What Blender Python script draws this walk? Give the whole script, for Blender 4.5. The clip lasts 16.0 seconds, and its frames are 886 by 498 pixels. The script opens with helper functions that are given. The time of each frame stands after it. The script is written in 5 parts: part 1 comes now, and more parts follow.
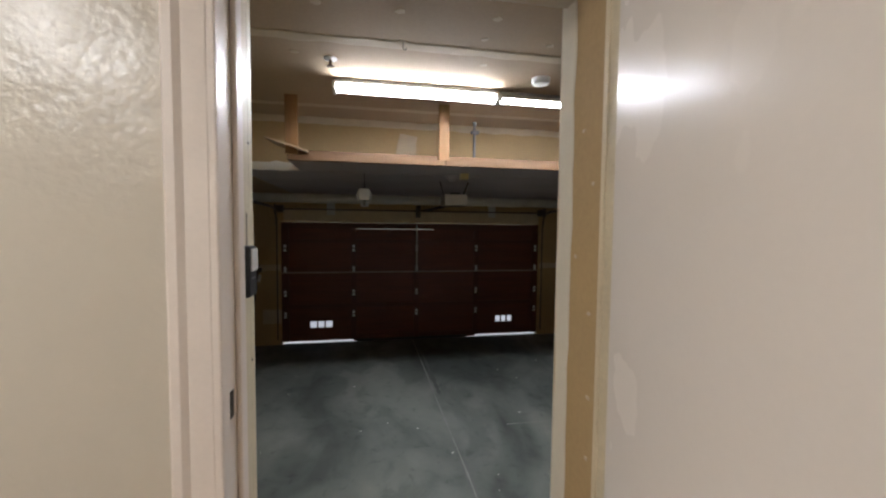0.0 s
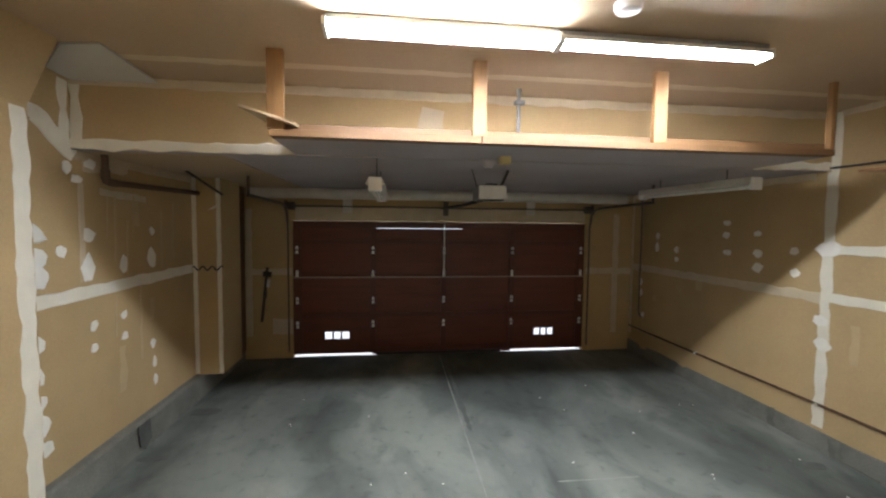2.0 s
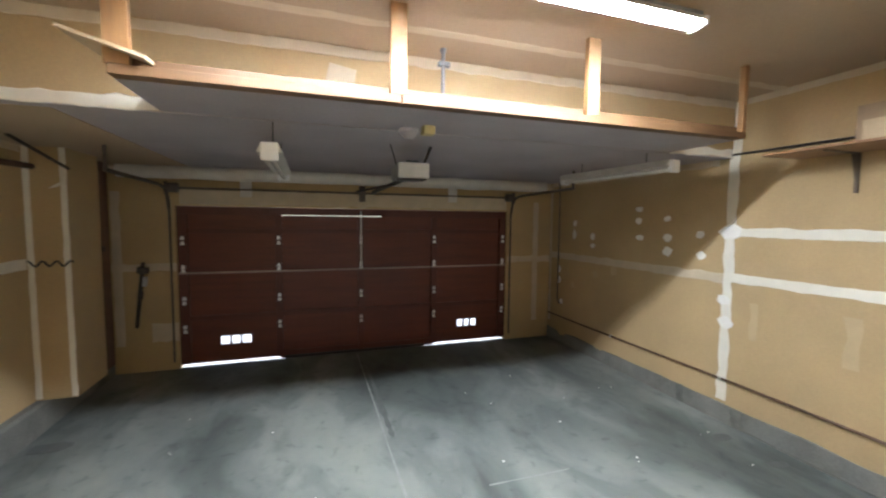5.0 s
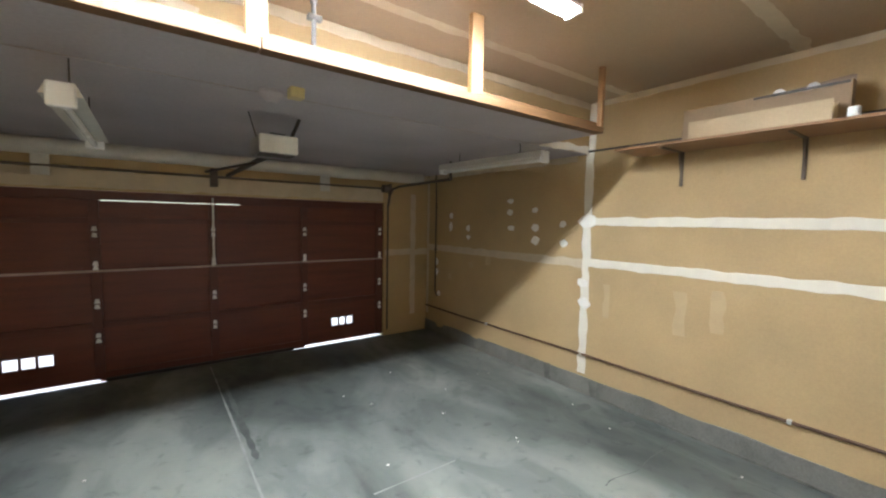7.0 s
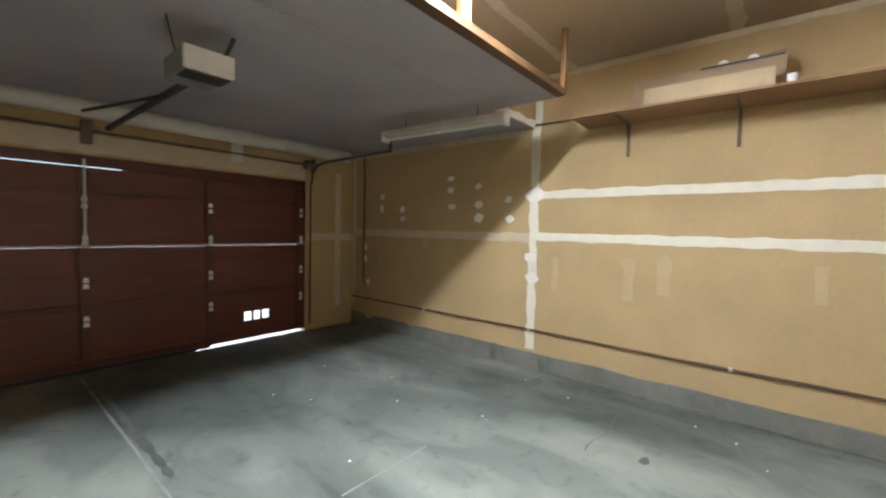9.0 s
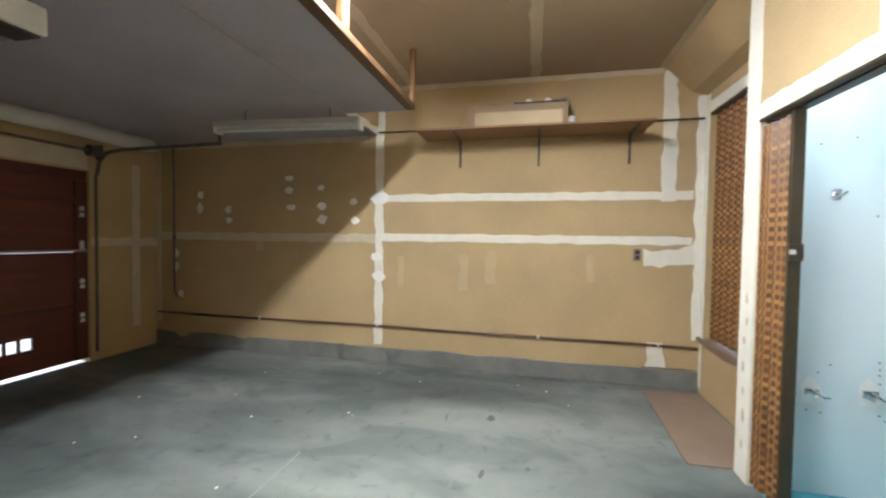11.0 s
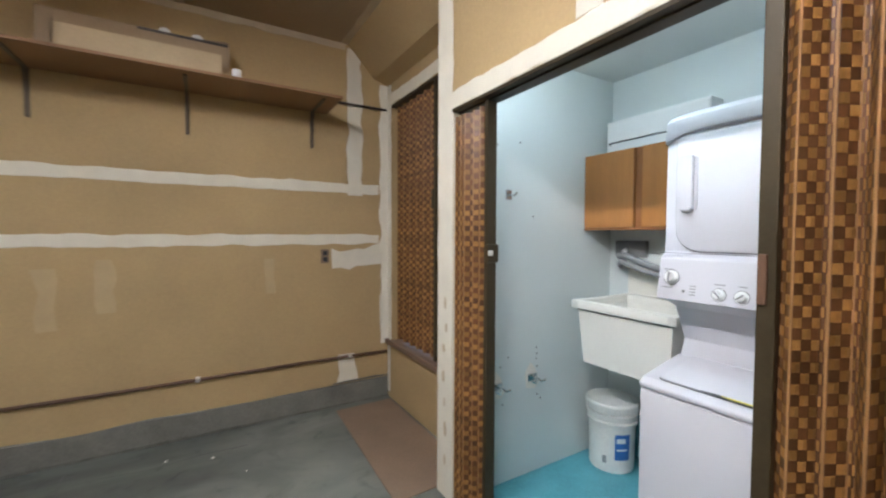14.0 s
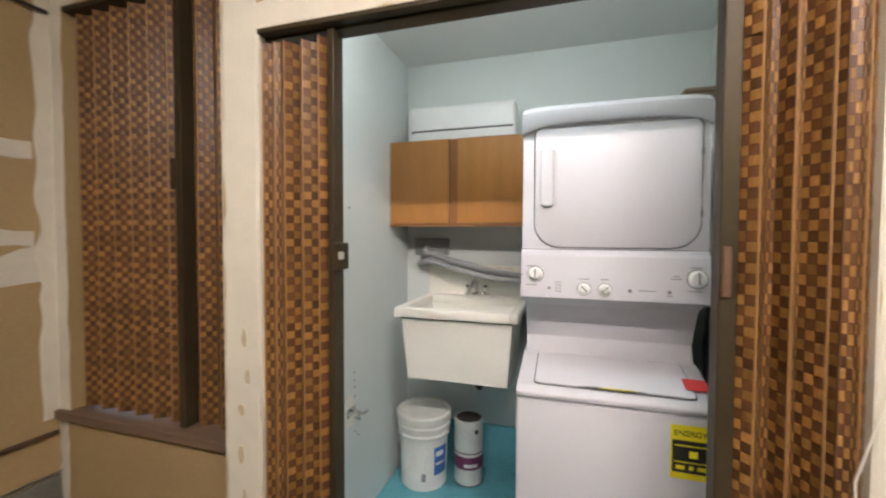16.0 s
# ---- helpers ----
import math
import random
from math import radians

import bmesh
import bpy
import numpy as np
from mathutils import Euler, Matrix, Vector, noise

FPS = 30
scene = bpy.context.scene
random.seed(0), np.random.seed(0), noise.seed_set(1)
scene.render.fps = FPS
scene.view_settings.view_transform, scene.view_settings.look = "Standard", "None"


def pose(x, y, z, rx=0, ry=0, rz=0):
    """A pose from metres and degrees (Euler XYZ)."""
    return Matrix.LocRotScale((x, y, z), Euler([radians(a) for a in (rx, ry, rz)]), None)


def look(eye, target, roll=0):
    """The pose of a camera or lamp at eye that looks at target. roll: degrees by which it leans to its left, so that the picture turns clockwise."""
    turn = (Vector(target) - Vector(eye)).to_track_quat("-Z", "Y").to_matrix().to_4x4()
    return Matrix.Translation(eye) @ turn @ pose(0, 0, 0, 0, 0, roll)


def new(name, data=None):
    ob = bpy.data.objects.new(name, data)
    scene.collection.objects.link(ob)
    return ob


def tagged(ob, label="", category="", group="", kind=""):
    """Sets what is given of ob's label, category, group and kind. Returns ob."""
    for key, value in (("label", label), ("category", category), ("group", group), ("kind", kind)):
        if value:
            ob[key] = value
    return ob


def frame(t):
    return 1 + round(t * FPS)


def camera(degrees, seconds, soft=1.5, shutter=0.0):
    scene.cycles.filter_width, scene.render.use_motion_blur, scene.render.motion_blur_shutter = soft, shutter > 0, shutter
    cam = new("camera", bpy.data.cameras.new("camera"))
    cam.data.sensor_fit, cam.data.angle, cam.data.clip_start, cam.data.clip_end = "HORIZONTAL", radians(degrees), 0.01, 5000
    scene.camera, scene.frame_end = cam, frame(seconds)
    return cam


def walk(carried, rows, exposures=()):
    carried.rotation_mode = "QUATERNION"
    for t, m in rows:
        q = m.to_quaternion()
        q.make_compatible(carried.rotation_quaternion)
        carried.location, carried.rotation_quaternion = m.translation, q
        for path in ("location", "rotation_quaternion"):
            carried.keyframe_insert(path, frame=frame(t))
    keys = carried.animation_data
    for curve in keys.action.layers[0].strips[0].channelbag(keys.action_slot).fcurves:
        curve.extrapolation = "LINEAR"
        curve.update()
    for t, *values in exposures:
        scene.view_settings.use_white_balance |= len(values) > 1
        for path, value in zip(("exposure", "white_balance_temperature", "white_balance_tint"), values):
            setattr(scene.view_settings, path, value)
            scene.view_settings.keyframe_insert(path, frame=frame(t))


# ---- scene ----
cam = camera(95.6, 16.0, soft=2.2, shutter=0.4)
PATH = [
    (0, (1.438, 2.683, 2.081), (1.814, 4.644, 1.971), 0.6),
    (0.5, (1.459, 2.892, 2.089), (1.839, 4.852, 1.976), 0.7),
    (1, (1.486, 3.123, 2.095), (1.864, 5.084, 1.98), 0.6),
    (1.5, (1.558, 3.355, 2.093), (1.887, 5.325, 1.975), 0.5),
    (2, (1.571, 3.588, 2.082), (1.806, 5.571, 1.966), 0.6),
    (2.5, (1.57, 3.779, 2.055), (1.752, 5.768, 1.941), 0.6),
    (3, (1.58, 3.891, 2.033), (1.734, 5.881, 1.918), 0.5),
    (3.5, (1.589, 3.924, 2.018), (1.706, 5.917, 1.898), 0.6),
    (4, (1.607, 3.941, 2.002), (1.728, 5.932, 1.867), 0.6),
    (4.5, (1.632, 3.974, 1.998), (1.998, 5.935, 1.851), 0.7),
    (5, (1.648, 3.996, 1.987), (2.272, 5.891, 1.844), 0.6),
    (5.2, (1.653, 3.996, 1.989), (2.363, 5.86, 1.844), 0.6),
    (7.5, (1.723, 4.368, 1.817), (2.955, 5.937, 1.683), 1.3),
    (8, (1.728, 4.507, 1.727), (3.015, 6.032, 1.598), 1.5),
    (8.2, (1.698, 4.573, 1.673), (3.026, 6.063, 1.543), 1.5),
    (10.5, (1.318, 5.09, 1.428), (3.205, 5.745, 1.390), 0.9),
    (11, (1.21, 5.107, 1.465), (3.159, 5.551, 1.407), 0.9),
    (11.5, (1.186, 5.147, 1.483), (3.174, 5.36, 1.414), 0.8),
    (12, (1.24, 5.199, 1.475), (3.237, 5.099, 1.406), 0.6),
    (12.5, (1.342, 5.18, 1.458), (3.314, 4.857, 1.39), 0.5),
    (13, (1.558, 5.087, 1.475), (3.487, 4.561, 1.4), 0.4),
    (13.5, (1.821, 5.022, 1.488), (3.672, 4.27, 1.411), 0.2),
    (14, (2.082, 5.007, 1.505), (3.796, 3.979, 1.435), 0.2),
    (14.5, (2.302, 4.982, 1.485), (3.837, 3.703, 1.414), 0.2),
    (15, (2.552, 4.94, 1.49), (3.836, 3.408, 1.421), 0.1),
    (15.5, (2.786, 4.962, 1.494), (3.731, 3.201, 1.424), 0.2),
    (16, (2.924, 4.977, 1.484), (3.512, 3.067, 1.419), 0.2),
]
walk(cam, [(t, look(eye, target, roll)) for t, eye, target, roll in PATH],
     exposures=[(0, -0.9, 6050, 12), (1.0, -0.6, 6200, 12), (1.6, 0.1, 6250, 11), (2.5, 0.74, 5800, 10), (3.5, 0.92, 5780, 10), (5, 1.03, 5750, 10), (8, 1.07, 5950, 9), (10.5, 1.05, 5950, 9), (11.5, 0.78, 5950, 11), (13.5, 0.27, 5950, 13), (14.5, 0.12, 6850, 15), (16, 0.08, 7400, 19)])

# ---- light ----
world = bpy.data.worlds.new("sky")
scene.world = world
world.use_nodes = True
wn = world.node_tree.nodes
sky = wn.new("ShaderNodeTexSky")
sky.sky_type, sky.sun_disc, sky.sun_elevation, sky.sun_rotation = "NISHITA", False, radians(42.5), radians(82)
wn["Background"].inputs["Strength"].default_value = 0.15
world.node_tree.links.new(sky.outputs[0], wn["Background"].inputs["Color"])
sun = new("sun", bpy.data.lights.new("sun", "SUN"))
sun.data.energy, sun.data.angle, sun.data.color = 5.0, radians(0.5), (1, 0.96, 0.9)
sun.matrix_world = look((30, 16, 25), (3, 12, 0))

TUBE_GLOW = 190.0        # garage tubes
LAUNDRY_GLOW = 21.5     # cool lamp over the laundry opening
HALL_WATTS = 210.0        # hall ceiling lamp in the house


# ---- materials ----
def mat(name, base, rough=0.6, vary=0.12, scale=3.0, fine=60.0, bump=0.15, metal=0.0, spec=0.5,
        second=None, second_at=0.6, warp=0.0, emit=None, glow=0.0, coat=0.0, stretch=(1, 1, 1), island=0.0, tone=0.0):
    m = bpy.data.materials.new(name)
    m.use_nodes = True
    nt = m.node_tree
    n, l = nt.nodes, nt.links
    b = n["Principled BSDF"]
    b.inputs["Roughness"].default_value, b.inputs["Metallic"].default_value = rough, metal
    b.inputs["Specular IOR Level"].default_value = spec
    b.inputs["Coat Weight"].default_value = coat
    b.inputs["Base Color"].default_value = (*base, 1)
    if emit:
        b.inputs["Emission Color"].default_value = (*emit, 1)
        b.inputs["Emission Strength"].default_value = glow
        return m
    co = n.new("ShaderNodeTexCoord")
    mp = n.new("ShaderNodeMapping")
    mp.inputs["Scale"].default_value = stretch
    l.new(co.outputs["Object"], mp.inputs["Vector"])
    big, small = n.new("ShaderNodeTexNoise"), n.new("ShaderNodeTexNoise")
    for t, s, d in ((big, scale, 4.0), (small, fine, 3.0)):
        t.inputs["Scale"].default_value, t.inputs["Detail"].default_value = s, d
        t.inputs["Distortion"].default_value = warp
        l.new(mp.outputs[0], t.inputs["Vector"])
    add = n.new("ShaderNodeMath")
    add.operation = "MULTIPLY_ADD"
    add.inputs[1].default_value = 0.65
    half = n.new("ShaderNodeMath")
    half.operation = "MULTIPLY"
    half.inputs[1].default_value = 0.35
    l.new(small.outputs["Fac"], half.inputs[0])
    l.new(big.outputs["Fac"], add.inputs[0])
    l.new(half.outputs[0], add.inputs[2])
    ramp = n.new("ShaderNodeValToRGB")
    e = ramp.color_ramp.elements
    lo, hi = [max(0, c * (1 - vary)) for c in base], [min(1, c * (1 + vary)) for c in base]
    e[0].position, e[0].color = 0.32, (*lo, 1)
    e[1].position, e[1].color = 0.68, (*hi, 1)
    if second:
        x = e.new(second_at)
        x.color = (*second, 1)
    l.new(add.outputs[0], ramp.inputs["Fac"])
    colour = ramp.outputs["Color"]
    if island or tone:
        src = n.new("ShaderNodeNewGeometry").outputs["Random Per Island"] if island else n.new("ShaderNodeObjectInfo").outputs["Random"]
        hsv, rng = n.new("ShaderNodeHueSaturation"), n.new("ShaderNodeMapRange")
        k = island or tone
        rng.inputs["To Min"].default_value, rng.inputs["To Max"].default_value = 1 - k, 1 + k
        l.new(src, rng.inputs["Value"])
        l.new(rng.outputs[0], hsv.inputs["Value"])
        l.new(colour, hsv.inputs["Color"])
        colour = hsv.outputs["Color"]
    l.new(colour, b.inputs["Base Color"])
    rr = n.new("ShaderNodeMapRange")
    rr.inputs["To Min"].default_value, rr.inputs["To Max"].default_value = max(0.03, rough - 0.1), min(1, rough + 0.1)
    l.new(big.outputs["Fac"], rr.inputs["Value"])
    l.new(rr.outputs[0], b.inputs["Roughness"])
    if bump:
        bp = n.new("ShaderNodeBump")
        bp.inputs["Strength"].default_value, bp.inputs["Distance"].default_value = bump, 0.004
        l.new(add.outputs[0], bp.inputs["Height"])
        l.new(bp.outputs[0], b.inputs["Normal"])
    return m


PAPER = mat("drywall paper", (0.47, 0.338, 0.168), 0.85, 0.11, 1.6, 60, 0.08)
PAPER_CEIL = mat("ceiling drywall paper", (0.43, 0.325, 0.21), 0.85, 0.1, 0.8, 70, 0.06)
MUD = mat("joint compound", (0.76, 0.715, 0.60), 0.8, 0.06, 9, 120, 0.25)
DAB = mat("dried white filler", (0.82, 0.79, 0.72), 0.75, 0.06, 14, 120, 0.3)
MUD_THIN = mat("thin sanded joint compound", (0.57, 0.475, 0.325), 0.8, 0.10, 7, 120, 0.2)
CONCRETE = mat("garage floor concrete", (0.25, 0.265, 0.24), 0.78, 0.3, 1.0, 12, 0.05, spec=0.3)
def worn_slab(m):
    """Trowel smears, tyre-dark lanes and pale dust over the slab."""
    nt = m.node_tree
    n, l = nt.nodes, nt.links
    co = n.new("ShaderNodeTexCoord")
    def field(scale, warp, stretch, detail=5):
        mp, t = n.new("ShaderNodeMapping"), n.new("ShaderNodeTexNoise")
        mp.inputs["Scale"].default_value = stretch
        t.inputs["Scale"].default_value, t.inputs["Distortion"].default_value, t.inputs["Detail"].default_value = scale, warp, detail
        l.new(co.outputs["Object"], mp.inputs["Vector"])
        l.new(mp.outputs[0], t.inputs["Vector"])
        return t.outputs["Fac"]
    def ramp(src, stops):
        q = n.new("ShaderNodeValToRGB")
        e = q.color_ramp.elements
        e[0].position, e[0].color = stops[0][0], (*stops[0][1], 1)
        e[1].position, e[1].color = stops[1][0], (*stops[1][1], 1)
        for p, c in stops[2:]:
            e.new(p).color = (*c, 1)
        l.new(src, q.inputs["Fac"])
        return q.outputs["Color"]
    def blend(a, b, how, amount):
        x = n.new("ShaderNodeMix")
        x.data_type, x.blend_type = "RGBA", how
        x.inputs["Factor"].default_value = amount
        l.new(a, x.inputs["A"])
        l.new(b, x.inputs["B"])
        return x.outputs["Result"]
    base = ramp(field(0.75, 0.6, (1.1, 0.55, 1), 7), [(0.36, (0.095, 0.106, 0.096)), (0.62, (0.225, 0.238, 0.213)), (0.5, (0.17, 0.183, 0.166))])
    smear = ramp(field(1.5, 1.1, (1.2, 0.65, 1), 7), [(0.38, (0.66, 0.68, 0.68)), (0.68, (1.18, 1.17, 1.14)), (0.5, (1.0, 1.0, 1.0))])
    spots = ramp(field(9.0, 0.6, (1, 1, 1), 3), [(0.28, (0.72, 0.73, 0.73)), (0.40, (1.0, 1.0, 1.0)), (0.75, (1.08, 1.07, 1.05))])
    c = blend(blend(base, smear, "MULTIPLY", 0.7), spots, "MULTIPLY", 0.75)
    l.new(c, n["Principled BSDF"].inputs["Base Color"])
    return m


worn_slab(CONCRETE)
KERB = mat("concrete kerb", (0.175, 0.172, 0.148), 0.85, 0.3, 4, 60, 0.5)
LEVEL = mat("concrete joint", (0.25, 0.255, 0.235), 0.8, 0.2, 8, 60, 0.3)
PINE = mat("pine framing", (0.13, 0.066, 0.024), 0.6, 0.2, 4, 30, 0.2, stretch=(0.3, 6, 6), tone=0.06)
PINE_V = mat("pine post", (0.25, 0.13, 0.046), 0.6, 0.2, 4, 30, 0.2, stretch=(6, 6, 0.3), tone=0.06)
PLY = mat("shelf plywood", (0.27, 0.145, 0.065), 0.6, 0.12, 3, 40, 0.15, stretch=(5, 0.4, 5))
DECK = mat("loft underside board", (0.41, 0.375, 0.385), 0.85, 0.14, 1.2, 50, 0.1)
TRACK = mat("dull brown steel track", (0.12, 0.095, 0.075), 0.55, 0.25, 12, 80, 0.1, metal=0.2)
TIMBER = mat("dark brown timber post", (0.15, 0.075, 0.04), 0.65, 0.2, 5, 50, 0.2)
GDOOR = mat("red-brown door plywood", (0.125, 0.03, 0.015), 0.5, 0.28, 2.5, 50, 0.15, stretch=(0.5, 1, 5))
GFRAME = mat("red-brown door frame", (0.095, 0.024, 0.013), 0.5, 0.2, 4, 50, 0.15)
STEEL = mat("galvanised steel", (0.74, 0.74, 0.73), 0.45, 0.12, 14, 90, 0.05, metal=0.3)
DARK_STEEL = mat("dark steel", (0.065, 0.055, 0.047), 0.5, 0.3, 12, 80, 0.1, metal=0.5)
RUST_PIPE = mat("brown pipe", (0.10, 0.052, 0.028), 0.6, 0.3, 15, 90, 0.2)
WHITE_METAL = mat("white enamelled metal", (0.80, 0.80, 0.79), 0.35, 0.03, 4, 60, 0.02)
OLD_WHITE = mat("dusty white metal", (0.62, 0.60, 0.54), 0.5, 0.1, 6, 60, 0.05)
APPLIANCE = mat("white appliance enamel", (0.67, 0.665, 0.70), 0.5, 0.02, 2, 200, 0.02, spec=0.3)
PANEL_GREY = mat("light grey control panel", (0.62, 0.61, 0.64), 0.4, 0.02, 3, 120, 0.02)
LINE = mat("dark seam", (0.09, 0.09, 0.095), 0.7, 0.2, 8, 80, 0.0)
CHROME = mat("chrome", (0.72, 0.72, 0.72), 0.15, 0.05, 9, 60, 0.0, metal=1.0)
BLACK = mat("black plastic", (0.018, 0.018, 0.02), 0.45, 0.2, 10, 120, 0.05)
GREY = mat("grey plastic", (0.22, 0.22, 0.22), 0.55, 0.2, 9, 100, 0.1)
SINK = mat("white laundry sink plastic", (0.84, 0.82, 0.75), 0.4, 0.04, 3, 90, 0.03)
BUCKET = mat("white bucket plastic", (0.78, 0.78, 0.74), 0.45, 0.14, 5, 90, 0.03)
BLUE = mat("blue label", (0.03, 0.14, 0.42), 0.45, 0.1, 9, 60, 0.0)
MAROON = mat("maroon label", (0.16, 0.03, 0.09), 0.5, 0.15, 9, 60, 0.0)
YELLOW = mat("yellow label", (0.86, 0.74, 0.03), 0.5, 0.05, 9, 60, 0.0)
RED = mat("red sticker", (0.62, 0.05, 0.05), 0.5, 0.1, 9, 60, 0.0)
CAN_WHITE = mat("worn white can label", (0.74, 0.72, 0.68), 0.5, 0.14, 12, 70, 0.05)
CAB = mat("varnished oak cabinet", (0.40, 0.165, 0.042), 0.38, 0.14, 3, 40, 0.08, stretch=(5, 5, 0.5), coat=0.15)
CAB_EDGE = mat("dark cabinet edge", (0.25, 0.098, 0.03), 0.45, 0.14, 5, 40, 0.08)
LAUNDRY_WALL = mat("pale blue laundry paint", (0.69, 0.735, 0.72), 0.45, 0.025, 2, 150, 0.12)
LAUNDRY_CEIL = mat("laundry ceiling paint", (0.72, 0.75, 0.73), 0.6, 0.02, 2, 150, 0.08)
TEAL = mat("teal painted floor", (0.085, 0.355, 0.43), 0.4, 0.16, 5, 60, 0.1, second=(0.12, 0.42, 0.49))
HALL_PAINT = mat("glossy cream hall paint", (0.595, 0.545, 0.455), 0.32, 0.012, 16, 60, 1.2)
DOOR_PAINT = mat("glossy white door paint", (0.775, 0.715, 0.65), 0.26, 0.02, 2, 120, 0.03, spec=0.045)
TRIM_PAINT = mat("worn white trim paint", (0.84, 0.76, 0.69), 0.35, 0.04, 8, 100, 0.1)
CREAM = mat("worn cream wall paint", (0.70, 0.62, 0.45), 0.5, 0.1, 6, 80, 0.3)
HALL_FLOOR = mat("hall floor wood", (0.30, 0.19, 0.10), 0.45, 0.2, 3, 50, 0.1, stretch=(6, 0.5, 1))
WEAVE_A = mat("light woven wood", (0.275, 0.136, 0.037), 0.4, 0.22, 12, 90, 0.15, spec=0.5, island=0.36)
WEAVE_B = mat("dark woven wood", (0.112, 0.043, 0.015), 0.42, 0.22, 12, 90, 0.15, spec=0.5, island=0.34)
WEAVE_BACK = mat("brown fold backing", (0.10, 0.038, 0.014), 0.55, 0.2, 8, 60, 0.1)
PIPING = mat("tan fold piping", (0.30, 0.155, 0.06), 0.6, 0.15, 20, 90, 0.1)
SMEAR = mat("faint sanded smear", (0.505, 0.378, 0.208), 0.82, 0.08, 7, 90, 0.08)
BRONZE = mat("dark bronze rail", (0.05, 0.036, 0.018), 0.5, 0.15, 7, 70, 0.05, metal=0.2, spec=0.3)
HARDBOARD = mat("brown hardboard", (0.235, 0.165, 0.112), 0.75, 0.14, 3, 70, 0.1)
# cardboard with the shade behind the trough put into its colour
CARD_SHADED = mat("cardboard darkened as in shade", (0.34, 0.245, 0.15), 0.85, 0.14, 4, 60, 0.1)
CARD = mat("cardboard", (0.50, 0.385, 0.235), 0.8, 0.1, 4, 60, 0.08)
BOARD = mat("grey-white drywall offcut", (0.55, 0.53, 0.49), 0.8, 0.06, 3, 60, 0.05)
CORD = mat("white cord", (0.80, 0.76, 0.68), 0.5, 0.05, 9, 60, 0.0)
DRIVE = mat("sunlit driveway", (0.62, 0.62, 0.62), 0.9, 0.12, 2, 40, 0.2)
PAPER_NOTE = mat("white note paper", (0.82, 0.82, 0.80), 0.7, 0.03, 9, 60, 0.0)
INK = mat("dark ink", (0.05, 0.05, 0.055), 0.8, 0.1, 9, 60, 0.0)
TUBE = mat("lit tube", (1, 1, 1), emit=(0.97, 0.985, 1.0), glow=TUBE_GLOW)
COOL = mat("cool lamp panel", (1, 1, 1), emit=(0.72, 0.92, 1.04), glow=LAUNDRY_GLOW)
WARM = mat("hall lamp panel", (1, 1, 1), emit=(1.0, 0.96, 0.90), glow=HALL_WATTS)
DEADTUBE = mat("unlit tube", (0.78, 0.78, 0.74), 0.25, 0.04, 9, 60, 0.0)
STAIN = mat("dark floor stain", (0.085, 0.09, 0.082), 0.6, 0.3, 9, 60, 0.1)
SPECK = mat("plaster crumb", (0.75, 0.72, 0.66), 0.8, 0.1, 9, 60, 0.1)


# ---- mesh helpers ----
def box(bm, x0, x1, y0, y1, z0, z1, bevel=0.0, seg=2):
    r = bmesh.ops.create_cube(bm, size=1.0)
    vs = r["verts"]
    for v in vs:
        v.co = Vector(((x0 + x1) / 2 + v.co.x * (x1 - x0), (y0 + y1) / 2 + v.co.y * (y1 - y0), (z0 + z1) / 2 + v.co.z * (z1 - z0)))
    if bevel:
        es = list({e for v in vs for e in v.link_edges})
        bmesh.ops.bevel(bm, geom=es, offset=bevel, segments=seg, affect="EDGES", profile=0.5)
    return bm


def rod(bm, p0, p1, r, seg=12, r2=None):
    p0, p1 = Vector(p0), Vector(p1)
    d = p1 - p0
    m = Matrix.Translation((p0 + p1) / 2) @ d.to_track_quat("Z", "Y").to_matrix().to_4x4()
    bmesh.ops.create_cone(bm, cap_ends=True, segments=seg, radius1=r, radius2=r if r2 is None else r2, depth=d.length, matrix=m)
    return bm


def tube(bm, pts, r, seg=8):
    """A bent round bar along a line of points."""
    pts = [Vector(p) for p in pts]
    rings = []
    for i, p in enumerate(pts):
        d = (pts[min(i + 1, len(pts) - 1)] - pts[max(i - 1, 0)]).normalized()
        a = d.orthogonal().normalized() if i == 0 else (rings[-1][1] - d * rings[-1][1].dot(d)).normalized()
        b = d.cross(a)
        rings.append(([bm.verts.new(p + r * (math.cos(k * 2 * math.pi / seg) * a + math.sin(k * 2 * math.pi / seg) * b)) for k in range(seg)], a))
    for (u, _), (v, _) in zip(rings, rings[1:]):
        for k in range(seg):
            bm.faces.new((u[k], u[(k + 1) % seg], v[(k + 1) % seg], v[k]))
    bm.faces.new(rings[0][0][::-1])
    bm.faces.new(rings[-1][0])
    return bm


def prism(bm, poly, axis, a, b, bevel=0.0):
    """A flat outline pushed along an axis from a to b. The outline is in the other two axes, in order."""
    def at(p, c):
        q = list(p)
        q.insert("xyz".index(axis), c)
        return Vector(q)
    u, v = [bm.verts.new(at(p, a)) for p in poly], [bm.verts.new(at(p, b)) for p in poly]
    n = len(poly)
    fs = [bm.faces.new(u), bm.faces.new(v)] + [bm.faces.new((u[i], u[(i + 1) % n], v[(i + 1) % n], v[i])) for i in range(n)]
    bmesh.ops.recalc_face_normals(bm, faces=fs)
    if bevel:
        es = list({e for f in fs for e in f.edges})
        bmesh.ops.bevel(bm, geom=es, offset=bevel, segments=2, affect="EDGES", profile=0.5)
    return bm


